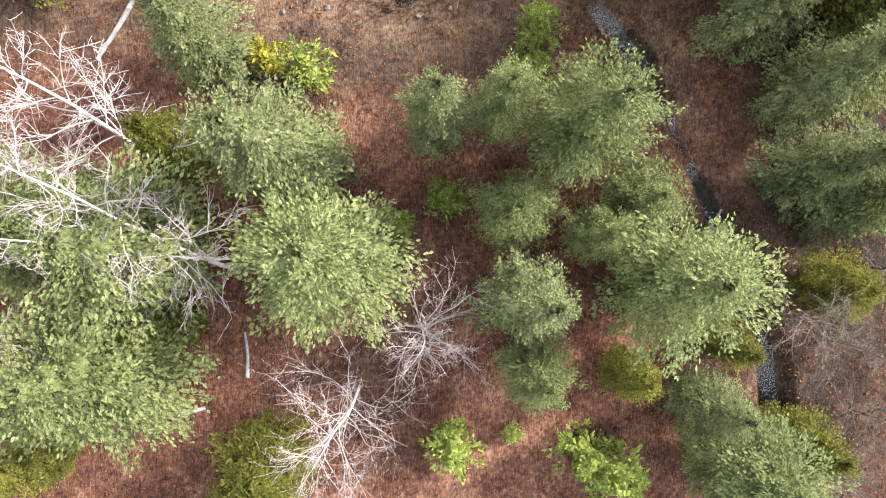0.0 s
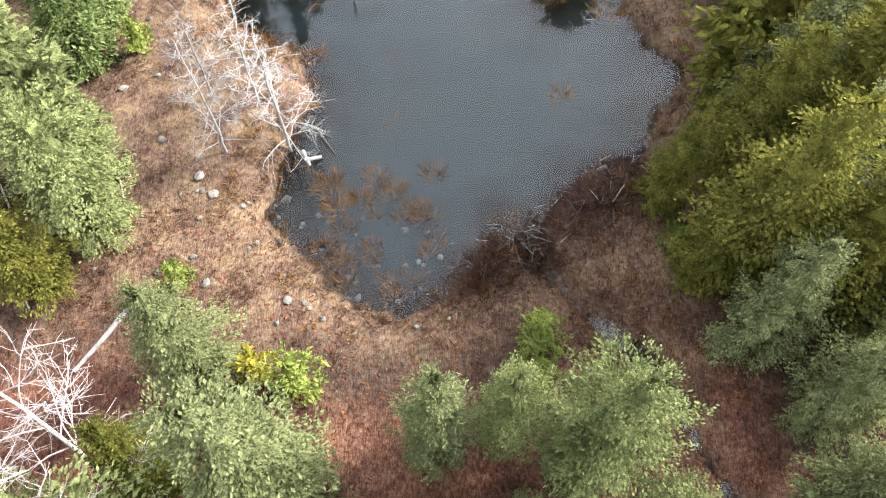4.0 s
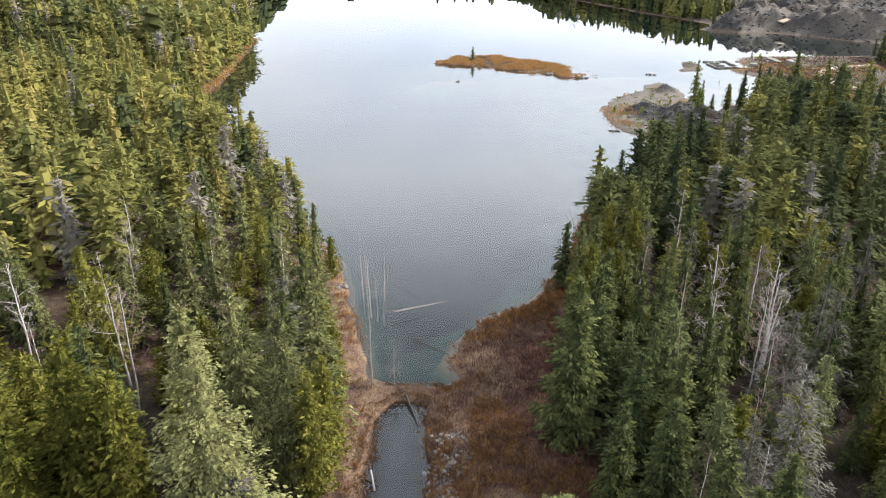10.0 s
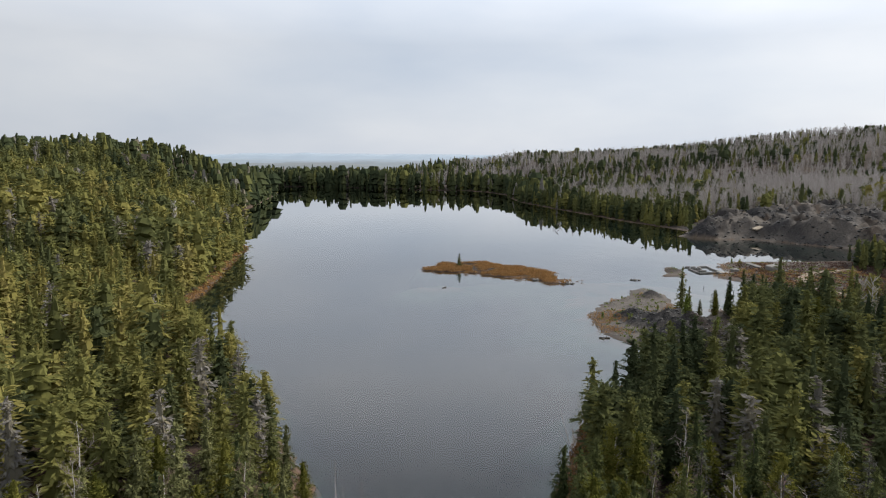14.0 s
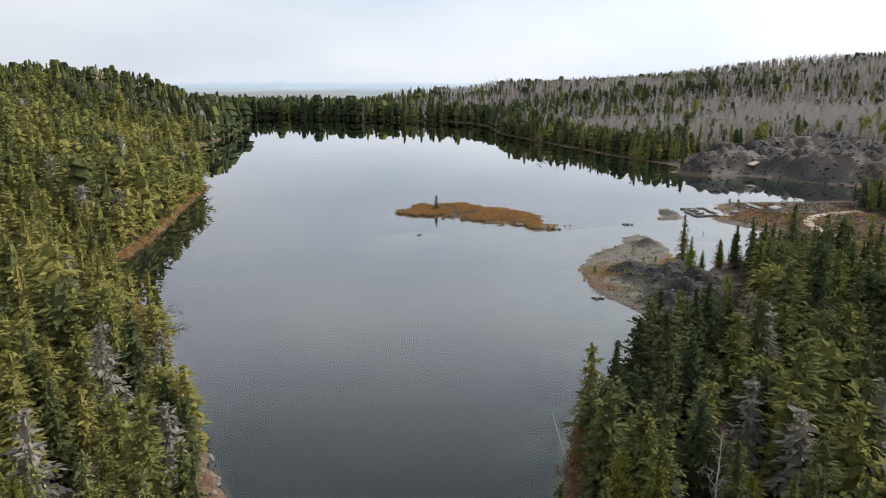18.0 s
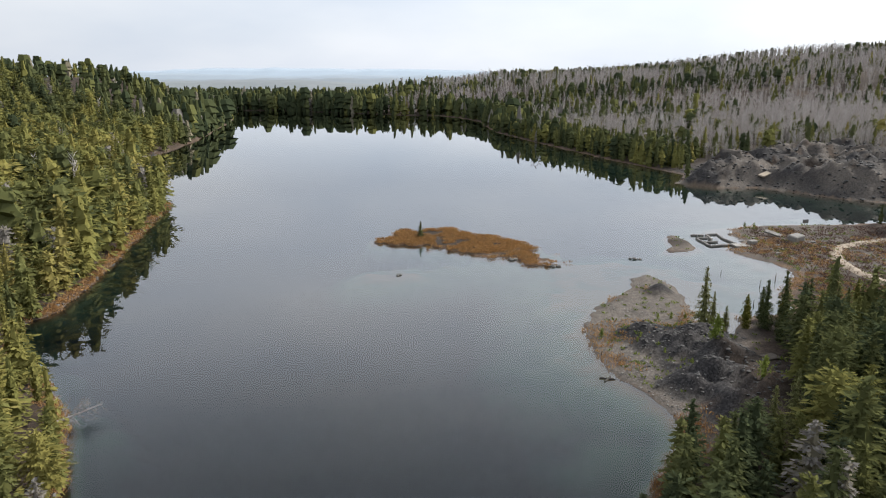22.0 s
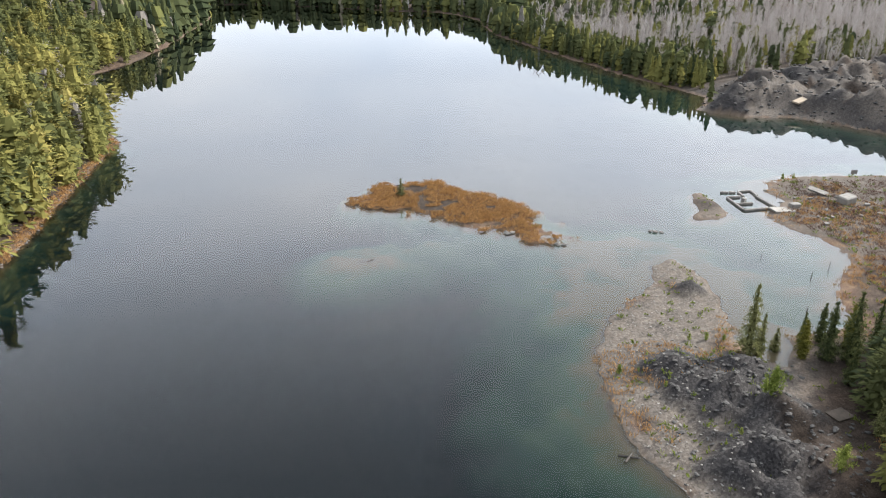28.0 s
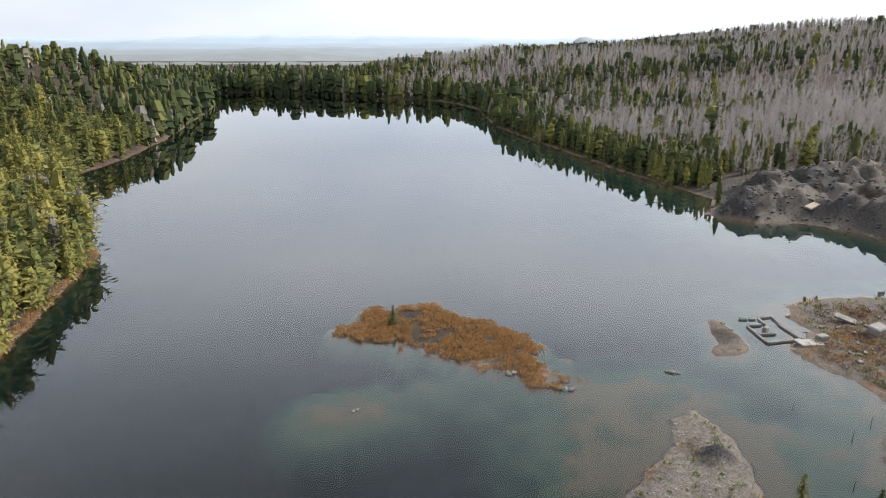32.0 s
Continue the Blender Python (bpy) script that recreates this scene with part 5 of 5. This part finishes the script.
# brush heaped on the dam
rng = np.random.default_rng(88)
u = rng.uniform(0, 1, 2600)
X, Y = 0.2 + 7.0 * u + rng.normal(0, 0.7, 2600), 13.9 + 4.0 * u ** 1.3 + rng.normal(-0.3, 0.7, 2600)
z, land, *_ = survey(X, Y)
k = (land > -0.15)
tufts("dam_brush", X[k], Y[k], z[k], 6, size_for(X[k], 0.3, 0.7, 12), 0.25, 2.6, 0.022, M_BRUSH, "matted dead twigs and stalks heaped on the dam", "brush", 311)
X, Y, Z = strew(30000, -14, 12, 9, 47, 215, lambda x, y, z, l, g, s, t: (l > -0.55) & (l < 0.45) & clumpy(x, y, 0.8, 65, -0.35))
tufts("rim_sedge", X, Y, Z, 6, size_for(X, 0.2, 0.5, 13), 0.2, 0.9, 0.03, M_STRAW, "dead straw and rust sedge hanging over the water's edge", "sedge", 312)
# tussocks that stand singly in the pond
shallow = random.Random(31)
for i, (x, y, r) in enumerate([(shallow.uniform(-5.4, -0.4), shallow.uniform(12.4, 18.0), shallow.uniform(0.15, 0.45)) for _ in range(26)] + [(-4.0, 16.5, 0.55), (-3.7, 15.6, 0.35), (-5.4, 23.6, 0.4), (-1.9, 17.2, 0.3), (4.5, 21.6, 0.3), (-2.7, 14.4, 0.25), (-1.2, 13.5, 0.45), (-0.5, 15.1, 0.3), (-1.1, 16.4, 0.3), (-4.3, 31.2, 0.5), (-5.3, 28.9, 0.6),
                               (6.7, 25.9, 0.5), (-4.4, 17.4, 0.5), (-3.2, 16.9, 0.3), (2.0, 31.6, 0.5), (0.4, 31.9, 0.35)]):
    rng = np.random.default_rng(400 + i)
    n = int(170 * r / 0.4)
    az, out = rng.uniform(0, 6.283, n), rng.uniform(0, 1, n) ** 0.6
    base = np.column_stack([np.cos(az) * out * r, np.sin(az) * out * r, np.full(n, -0.35)])
    way = np.column_stack([np.cos(az) * out * 0.7 + rng.normal(0, 0.2, n), np.sin(az) * out * 0.7 + rng.normal(0, 0.2, n), np.ones(n)])
    v, f = kites(base, way, rng.uniform(0.4, 0.85, n), 0.03, np.column_stack([-np.sin(az), np.cos(az), np.full(n, 0.2)]), 0.2)
    ob = mesh_object("sedge_tussock", v, f, M_REED)
    ob.location = (x, y, -0.3)
    tagged(ob, "rust-brown sedge tussock standing in shallow water", "sedge", "tussocks in the pond")
# thin dead stalks lying on the pond
rng = np.random.default_rng(77)
pieces = []
for x, y, n in [(-2.2, 23.7, 5), (-1.8, 20.7, 5), (4.6, 20.6, 3), (1.6, 28.6, 14), (0.8, 30.2, 8), (3.2, 27.6, 6), (3.4, 31.2, 6), (5.6, 20.0, 5), (-3.4, 27.4, 5), (-5.4, 26.2, 5)]:
    for _ in range(n):
        a, l = rng.uniform(0, 6.28), rng.uniform(0.4, 1.2)
        p = np.array([x + rng.normal(0, 0.5), y + rng.normal(0, 0.5), -0.285])
        pieces.append(tube([p, p + np.array([math.cos(a) * l, math.sin(a) * l, rng.uniform(0, 0.1)])], 0.012, 0.006, 3))
tagged(mesh_object("floating_stalks", *merge(pieces), M_STRAW), "dead straw stalks floating on the pond", "reeds", kind="stuff")


# ---- stones ----
def rock_mesh(seed, flat=0.65, fine=2):
    rng = np.random.default_rng(seed)
    bm = bmesh.new()
    bmesh.ops.create_icosphere(bm, subdivisions=fine, radius=1.0)
    for v in bm.verts:
        k = 1 + 0.28 * noise.noise(v.co * 1.3 + Vector((seed * 7.1, 0, 0))) + 0.12 * noise.noise(v.co * 3.1 + Vector((0, seed * 3.3, 0)))
        v.co = Vector((v.co.x * k, v.co.y * k * rng.uniform(0.98, 1.02), v.co.z * k * flat))
    me = bpy.data.meshes.new("rock")
    bm.to_mesh(me)
    bm.free()
    return me


ROCKS = {}
for mat in (M_STONE, M_SLAG, M_COBBLE):
    ROCKS[mat.name] = [rock_mesh(i) for i in range(5)]
    for me in ROCKS[mat.name]:
        me.materials.append(mat)


def rock(x, y, size, mat=M_STONE, z=None, label="pale grey weathered stone", group="stones by the water"):
    ob = new("rock", rnd.choice(ROCKS[mat.name]))
    ob.matrix_world = pose(x, y, (height(x, y) if z is None else z) + size * 0.25, rnd.uniform(-15, 15), rnd.uniform(-15, 15), rnd.uniform(0, 360)) @ Matrix.Diagonal((size, size * rnd.uniform(0.65, 1.0), size * rnd.uniform(0.6, 1.0), 1))
    return tagged(ob, label, "rock", group)


for _ in range(170):
    y = rnd.uniform(33.6, 41.0)
    rock(-0.75 + rnd.gauss(0.4, 0.5) + 0.08 * (y - 34), y, rnd.uniform(0.07, 0.21), M_COBBLE, label="pale rounded cobble heaped beside the channel", group="cobbles beside the channel")
for x, y, s in [(7.5, 19.0, 0.25), (-12.4, 21.3, 0.2), (-10.5, 18.9, 0.15), (-5.3, 12.5, 0.16), (-5.8, 14.8, 0.12), (-1.6, 15.9, 0.16), (-0.3, 14.5, 0.12),
                (-9.2, 12.4, 0.2), (-8.9, 17.3, 0.22), (-8.3, 16.6, 0.2), (-17.2, 31.6, 0.35), (-5.9, 16.8, 0.2), (-3.1, 12.9, 0.15), (1.3, 28.2, 0.14), (1.0, 29.6, 0.13), (9.7, 27.6, 0.2), (8.7, 21.4, 0.15)]:
    rock(x, y, s)
for _ in range(55):
    rock(rnd.uniform(-7.5, 0.5), rnd.uniform(11.6, 16.5), rnd.uniform(0.04, 0.12))
for _ in range(30):
    rock(rnd.uniform(-15, -8), rnd.uniform(11, 29), rnd.uniform(0.05, 0.14), label="small pale stone in dry grass")


def stone_field(name, X, Y, sizes, mat, label, seed):
    """Loose stones past counting, in one mesh."""
    rng = np.random.default_rng(seed)
    z = survey(X, Y)[0]
    rough = rock_mesh(seed, 0.65, 1)
    form = np.array([v.co[:] for v in rough.vertices])
    tri = np.array([p.vertices[:] for p in rough.polygons])
    V, F = [], []
    for i in range(len(X)):
        a = rng.uniform(0, 6.283)
        c, s = math.cos(a), math.sin(a)
        w = form * sizes[i] * np.array([1, rng.uniform(0.6, 1), rng.uniform(0.5, 0.9)])
        V.append(np.column_stack([w[:, 0] * c - w[:, 1] * s + X[i], w[:, 0] * s + w[:, 1] * c + Y[i], w[:, 2] + z[i] + sizes[i] * 0.15]))
        F.append(tri + i * len(form))
    return tagged(mesh_object(name, np.concatenate(V), np.concatenate(F), mat), label, "stones", kind="stuff")


rs = np.random.default_rng(14)
wx, wy = rs.uniform(-62, -8, 9000), rs.uniform(62, 245, 9000)
wl_ = survey(wx, wy)[1]
k = (wl_ > -0.7) & (wl_ < 0.9)
stone_field("shore_stones", wx[k][:420], wy[k][:420], rs.uniform(0.08, 0.4, 420)[:len(wx[k][:420])], M_STONE, "grey stones along the lake's wooded shore", 1)
hs = np.array(HEAPS[:6])[rs.integers(0, 6, 1800)]
ang, dd = rs.uniform(0, 6.283, 1800), hs[:, 3] * rs.uniform(0.1, 1.3, 1800)
stone_field("waste_rock", hs[:, 0] + np.cos(ang) * dd, hs[:, 1] + np.sin(ang) * dd, 0.06 + 0.3 * rs.uniform(0, 1, 1800) ** 4, M_SLAG, "dark broken waste rock strewn over the heaps", 3)
ys = rs.uniform(112, 166, 380)
stone_field("spit_stones", 31.5 + np.maximum(0, ys - 138) * 0.5 + rs.uniform(-0.5, 8, 380), ys, rs.uniform(0.05, 0.17, 380), M_STONE, "grey stones strewn along the gravel spit", 4)
bx, by = rs.uniform(98, 178, 3200), rs.uniform(226, 310, 3200)
k = survey(bx, by)[1] > 0.5
stone_field("bank_boulders", bx[k], by[k], (0.15 + 0.75 * rs.uniform(0, 1, 3200) ** 3)[k], M_SLAG, "dark boulders on the bare waste-rock bank", 2)
for x, y, s in [(50.4, 179.5, 0.5), (51.3, 179.2, 0.4), (49.6, 179.9, 0.35), (33, 174.8, 0.5), (33.8, 174.5, 0.4), (32.4, 175.1, 0.4), (34.2, 175.0, 0.35), (25.5, 180, 0.6), (26.4, 180.4, 0.5), (3.4, 170.4, 0.35), (3.0, 170.0, 0.3)]:
    rock(x, y, s, z=0.0)


# ---- sticks, logs and dams ----
def log(points, r0, r1, material, name="fallen_log", label="bare weathered grey log lying on the bank", group="", sides=7):
    ob = mesh_object(name, *tube(points, r0, r1, sides), material, smooth=True)
    c = np.array(points).mean(0)
    ob.data.transform(Matrix.Translation(tuple(-c)))
    ob.location = c
    return tagged(ob, label, "log", group)


def on_ground(spots_xy, lift=0.06):
    return [(x, y, height(x, y) + lift) for x, y in spots_xy]


for a, b, r in [((-9.8, 30.3), (-8.0, 33.1), 0.06), ((-9.0, 28.9), (-8.1, 30.9), 0.06), ((-10.3, 12.4), (-11.7, 10.1), 0.11), ((-16.3, 17.5), (-15.3, 16.0), 0.05), ((-14.4, 13.3), (-13.6, 12.2), 0.05), ((-12.0, 17.7), (-11.4, 16.4), 0.04),
                ((5.4, 17.6), (5.9, 18.0), 0.08), ((-6.7, -0.4), (-6.8, 1.1), 0.07), ((-9.0, -1.6), (-8.1, -1.4), 0.1)]:
    mid = ((a[0] + b[0]) / 2 + 0.05, (a[1] + b[1]) / 2)
    log(on_ground([a, mid, b]), r, r * 0.6, M_BIRCH if r < 0.06 else M_GREYWOOD, group="fallen logs")
log([(4.1, 12.5, -0.75), (5.2, 11.0, -0.72), (6.4, 9.3, -0.75)], 0.09, 0.06, M_DARKWOOD, label="wet dark log lying along the brook")
log([(8.6, 3.9, -0.7), (9.2, 5.2, -0.3)], 0.05, 0.03, M_GREYWOOD, label="pale stick standing in the brook")
log([(-5.1, 19.9, -0.2), (-4.2, 18.6, -0.25)], 0.07, 0.04, M_DARKWOOD, label="dark waterlogged log at the pond's edge")
log([(-5.8, 20.2, -0.2), (-4.4, 19.4, -0.28)], 0.06, 0.03, M_DARKWOOD, label="dark waterlogged log at the pond's edge")
log([(-5.3, 18.3, -0.1), (-4.7, 18.5, -0.2)], 0.07, 0.06, M_GREYWOOD, label="split grey plank-like log by the pond")
log([(-5.4, 18.7, -0.1), (-5.1, 18.1, -0.2)], 0.07, 0.06, M_GREYWOOD, label="split grey plank-like log by the pond")
log([(-3.9, 26.4, -0.35), (-3.85, 26.1, 0.25)], 0.06, 0.04, M_DARKWOOD, "stump", "dark stump standing out of the pond")
log([(-4.7, 38.0, -0.25), (-4.3, 36.2, -0.2)], 0.08, 0.05, M_GREYWOOD, label="grey log afloat beside the bank")
log([(-4.9, 37.2, -0.25), (-4.1, 36.6, -0.25)], 0.05, 0.03, M_DARKWOOD, label="dark log afloat beside the bank")
log([(-3.7, 47.2, 0.1), (-2.9, 45.6, 0.05), (-1.9, 42.4, -0.25)], 0.1, 0.05, M_DARKWOOD, label="dark fallen trunk across the upper dam")
log([(-2.6, 53.2, 0.15), (0.2, 51.0, 0.05)], 0.06, 0.03, M_DARKWOOD, label="dark log floating at the lake's outlet")
log([(-4.4, 57.0, 0.6), (0.2, 59.2, 0.5)], 0.06, 0.03, M_GREYWOOD, label="pale fallen tree reaching over the water")
log([(14.6, 76.8, -0.2), (13.6, 78.6, 3.6)], 0.06, 0.015, M_GREYWOOD, "leaning_snag", "thin leaning snag rising from the lake")
log([(14.7, 76.7, -0.2), (13.2, 77.0, 2.2)], 0.05, 0.015, M_GREYWOOD, "leaning_snag", "thin leaning snag rising from the lake")
log([(28.2, 123.2, 0.05), (30.0, 122.6, 0.1)], 0.14, 0.1, M_DARKWOOD, label="dark driftwood beam on the spit's edge")
log([(28.6, 122.2, 0.05), (29.6, 123.4, 0.12)], 0.12, 0.1, M_DARKWOOD, label="dark driftwood beam on the spit's edge")
drift = birch(60, 4.5, 2.0, 22, name="driftwood_tree", label="bleached uprooted driftwood tree on the shore", mat=M_GREYWOOD, first=0.1, tilt=0.2, thick=0.14)
drift.matrix_world = pose(-32.5, 114.2, 0.5, 0, 78, 25)
for x, y, h in [(66.5, 160.0, 1.2), (63.0, 168.0, 0.7), (70.8, 163, 1.4), (30.2, 130.0, 0.8), (60.5, 150, 0.9)]:
    log([(x, y, -0.4), (x + 0.1, y, h)], 0.07, 0.04, M_DARKWOOD, "stump", "dark drowned stub standing in shallow water", "drowned stubs")


def stick_dam(name, along, depth, n, label, seed, z0, pile):
    """A beaver dam: one thing whose sticks are parts of it."""
    rng = np.random.default_rng(seed)
    top = tagged(new(name), label, "dam")
    shapes = []
    for i in range(6):
        pts, _ = limb(rng, (-0.5, 0, 0), (1, 0, 0), 1.0, 3, 0.12)
        v, f = tube(pts, 0.02, 0.012, 5)
        ob = mesh_object("stick", v, f, M_GREYWOOD if i % 6 == 0 else M_BARK, top, smooth=True)
        shapes.append(ob.data)
        bpy.data.objects.remove(ob)
    line = np.array(along, float)
    for i in range(n):
        u = rng.uniform(0, len(line) - 1.001)
        k = int(u)
        p = line[k] + (line[k + 1] - line[k]) * (u - k)
        x, y = p[0] + rng.normal(0, depth), p[1] + rng.normal(0, depth)
        ob = new("stick", shapes[i % 6])
        ob.parent = top
        s = rng.uniform(0.2, 0.75)
        ob.matrix_basis = pose(x, y, max(height(x, y), z0) + rng.uniform(0.02, pile), rng.uniform(-10, 10), rng.uniform(-8, 8), rng.uniform(0, 360)) @ Matrix.Diagonal((s, s * 0.9, s * 0.9, 1))
    return top


stick_dam("beaver_dam", [(0.6, 14.4), (2.2, 15.0), (3.6, 15.2), (5.0, 16.6), (6.6, 17.6)], 0.55, 280, "low beaver dam of tangled grey and dark sticks", 91, -0.3, 0.3)
stick_dam("beaver_dam", [(-4.6, 45.6), (-3.4, 46.1), (-2.2, 46.2), (-1.2, 46.0)], 0.25, 80, "narrow upper beaver dam of pale sticks across the channel", 92, -0.1, 0.25)

# ---- trees on the islet and the spit ----
plant("gold", 7.8, 199.6, 0.42, 0.6, rng=rnd, label="lone small spruce on the sedge islet")
for x, y, k, w in [(47.9, 139.5, 1.05, 0.75), (49.2, 139.6, 0.65, 0.42), (52.0, 141.3, 0.36, 0.4)]:
    plant("gold", x, y, k, w * 1.25, rng=rnd, label="slender spruce standing alone on the gravel spit")
for x, y, k in [(54, 138.8, 0.62), (55.2, 141.6, 0.5), (56.5, 138.2, 0.85), (57.8, 142.2, 0.6), (58.8, 137.4, 1.0), (60.5, 141.0, 0.7), (61.5, 136.5, 0.9), (56.0, 133.0, 0.6), (59.5, 132.0, 0.7), (63.5, 140.5, 0.7), (64.5, 134.5, 0.9),
                (57.0, 128.8, 0.7), (62.0, 129.0, 0.9), (54.0, 124.0, 0.8), (58.5, 123.5, 0.9), (52.0, 117.5, 0.7), (55.5, 117.0, 0.95), (48.5, 111.5, 0.8), (52.5, 111.0, 0.9), (44.0, 107.5, 0.8), (47.5, 105.5, 0.9), (40.5, 105.0, 0.7),
                (66.5, 128.0, 0.9), (69.0, 136.0, 0.8), (63.0, 122.0, 1.0), (67.5, 119.0, 1.0), (60.0, 115.0, 1.0), (57.0, 107.0, 1.0), (64.0, 110.0, 1.1)]:
    plant(rnd.choice(["spruce", "gold", "cedar", "spruce"]), x, y, k, k * rnd.uniform(0.85, 1.1), rng=rnd)
for x, y, k in [(44.3, 127.5, 1.7), (45.8, 117.7, 1.5), (44.9, 129.6, 0.9), (32.0, 136.4, 0.7), (42.5, 143.4, 0.5), (44.5, 143.3, 0.6), (46.5, 143.0, 0.5), (38.0, 128.0, 0.4), (36.0, 133.0, 0.4), (40.0, 124.0, 0.4), (86, 207, 0.7), (88.5, 207.5, 0.6)]:
    plant("sapling", x, y, k, k * 0.8, rng=rnd, label="yellow-green seedling conifer on the waste rock")


# ---- ruins and track ----
def block(name, size, m, material=M_CONCRETE, parent=None, label="", rough=0.05, category="", group="", seed=0):
    bm = bmesh.new()
    bmesh.ops.create_cube(bm, size=1.0)
    bmesh.ops.scale(bm, vec=size, verts=bm.verts)
    bmesh.ops.bevel(bm, geom=bm.edges[:], offset=min(size) * 0.12, segments=1, affect="EDGES")
    for v in bm.verts:
        v.co += Vector(noise.noise_vector(v.co * 1.7 + Vector((seed, 0, 0)))) * rough
    me = bpy.data.meshes.new(name)
    bm.to_mesh(me)
    bm.free()
    me.materials.append(material)
    ob = new(name, me)
    if parent is not None:
        ob.parent = parent
    ob.matrix_basis = m
    if label:
        tagged(ob, label, category, group)
    return ob


found = tagged(new("building_foundation"), "roofless concrete foundation walls standing in shallow water", "ruin")
for i, (ax, ay, bx, by) in enumerate([(69.8, 196.3, 69.9, 189.3), (69.9, 189.1, 76.2, 190.2), (76.3, 190.4, 75.7, 196.8), (69.9, 196.5, 72.6, 196.8), (73.4, 199.8, 76.1, 200.4), (73.3, 197.0, 73.4, 199.6), (76.2, 200.2, 76.0, 197.0), (70.2, 192.6, 73.2, 192.9)]):
    length, ang = math.hypot(bx - ax, by - ay), math.degrees(math.atan2(by - ay, bx - ax))
    block("wall", (length, 0.4, 0.7), pose((ax + bx) / 2, (ay + by) / 2, 0.0, 0, 0, ang), parent=found, seed=i)
block("fallen_slab", (4.2, 2.4, 0.3), pose(76.6, 188.4, 0.35, 2, 3, 8), label="cracked concrete slab beside the foundation", category="slab", seed=11)
block("concrete_block", (2.0, 1.2, 0.9), pose(79.4, 189.6, 0.75, 3, 0, 15), label="square concrete box on the gravel", category="block", seed=12)
block("concrete_block", (1.5, 0.5, 0.5), pose(70.6, 199.5, 0.1, 0, 0, 5), label="low concrete pier in the water", category="block", group="piers", seed=13)
block("concrete_block", (1.2, 0.5, 0.5), pose(72.2, 199.5, 0.1, 0, 0, 0), label="low concrete pier in the water", category="block", group="piers", seed=14)
block("fallen_slab", (3.6, 1.6, 0.35), pose(87.8, 197.0, 0.95, 10, 14, -35), label="tilted broken concrete slab on the gravel", category="slab", seed=15)
block("concrete_block", (2.8, 2.2, 1.7), pose(90.2, 191.5, 1.0, 4, -6, 20), label="large broken concrete block on the gravel", category="block", seed=16)
block("concrete_block", (0.9, 0.7, 0.8), pose(72.2, 194.5, 0.3, 5, 0, 40), label="pale rubble block inside the foundation", category="block", seed=17)
block("notice_board", (1.6, 0.08, 0.9), pose(101.5, 208.0, 1.3, 0, 0, 12), M_STONE, label="small white board on the far gravel", category="board", seed=18)
block("fallen_slab", (5.0, 2.2, 0.5), pose(123, 271, height(123, 271) + 0.3, 8, -12, 25), M_SAND, label="large pale slab on the waste-rock bank", category="slab", seed=40)
block("fallen_slab", (2.2, 1.6, 0.15), pose(51.9, 127.6, height(51.9, 127.6) + 0.12, 2, 0, 20), M_TANSTONE, label="flat tan slab on the waste heap", category="slab", seed=19)
for i in range(16):
    x, y = rnd.uniform(78, 95), rnd.uniform(180, 205)
    block("rubble", (rnd.uniform(0.4, 1.1), rnd.uniform(0.3, 0.7), rnd.uniform(0.25, 0.5)), pose(x, y, height(x, y) + 0.15, rnd.uniform(-12, 12), rnd.uniform(-12, 12), rnd.uniform(0, 180)), label="broken concrete rubble on the gravel", category="rubble", group="rubble", seed=20 + i)
track = np.array([(112, 192), (104, 189.5), (97, 186), (92.5, 181), (89.5, 174), (88.5, 166), (89.5, 158), (93, 148), (99, 137), (108, 122)], float)
fine = np.array([[np.interp(u, range(len(track)), track[:, c]) for c in (0, 1)] for u in np.linspace(0, len(track) - 1, 60)])
for _ in range(3):
    fine[1:-1] = (fine[:-2] + fine[1:-1] + fine[2:]) / 3
t = np.gradient(fine, axis=0)
t /= np.linalg.norm(t, axis=1, keepdims=True)
side = np.column_stack([-t[:, 1], t[:, 0]])
lanes = [fine + side * w for w in (-1.7, -0.8, 0.0, 0.8, 1.7)]
pts = np.concatenate(lanes)
zs = survey(pts[:, 0], pts[:, 1])[0]
zs = np.maximum(zs.reshape(5, -1), zs.reshape(5, -1)[2]) + np.array([[-0.15], [0.24], [0.28], [0.24], [-0.15]])
n = len(fine)
i = (np.arange(4)[:, None] * n + np.arange(n - 1)[None, :]).ravel()
tagged(mesh_object("road", np.column_stack([pts, zs.ravel()]), np.stack([i, i + 1, i + n + 1, i + n], 1), M_SAND, smooth=True), "pale sandy track curving past the ruins", "road", kind="structure")
for key in PROTOTYPES:
    for ob in PROTOTYPES[key]:
        for o in (*ob.children_recursive, ob):
            bpy.data.objects.remove(o)
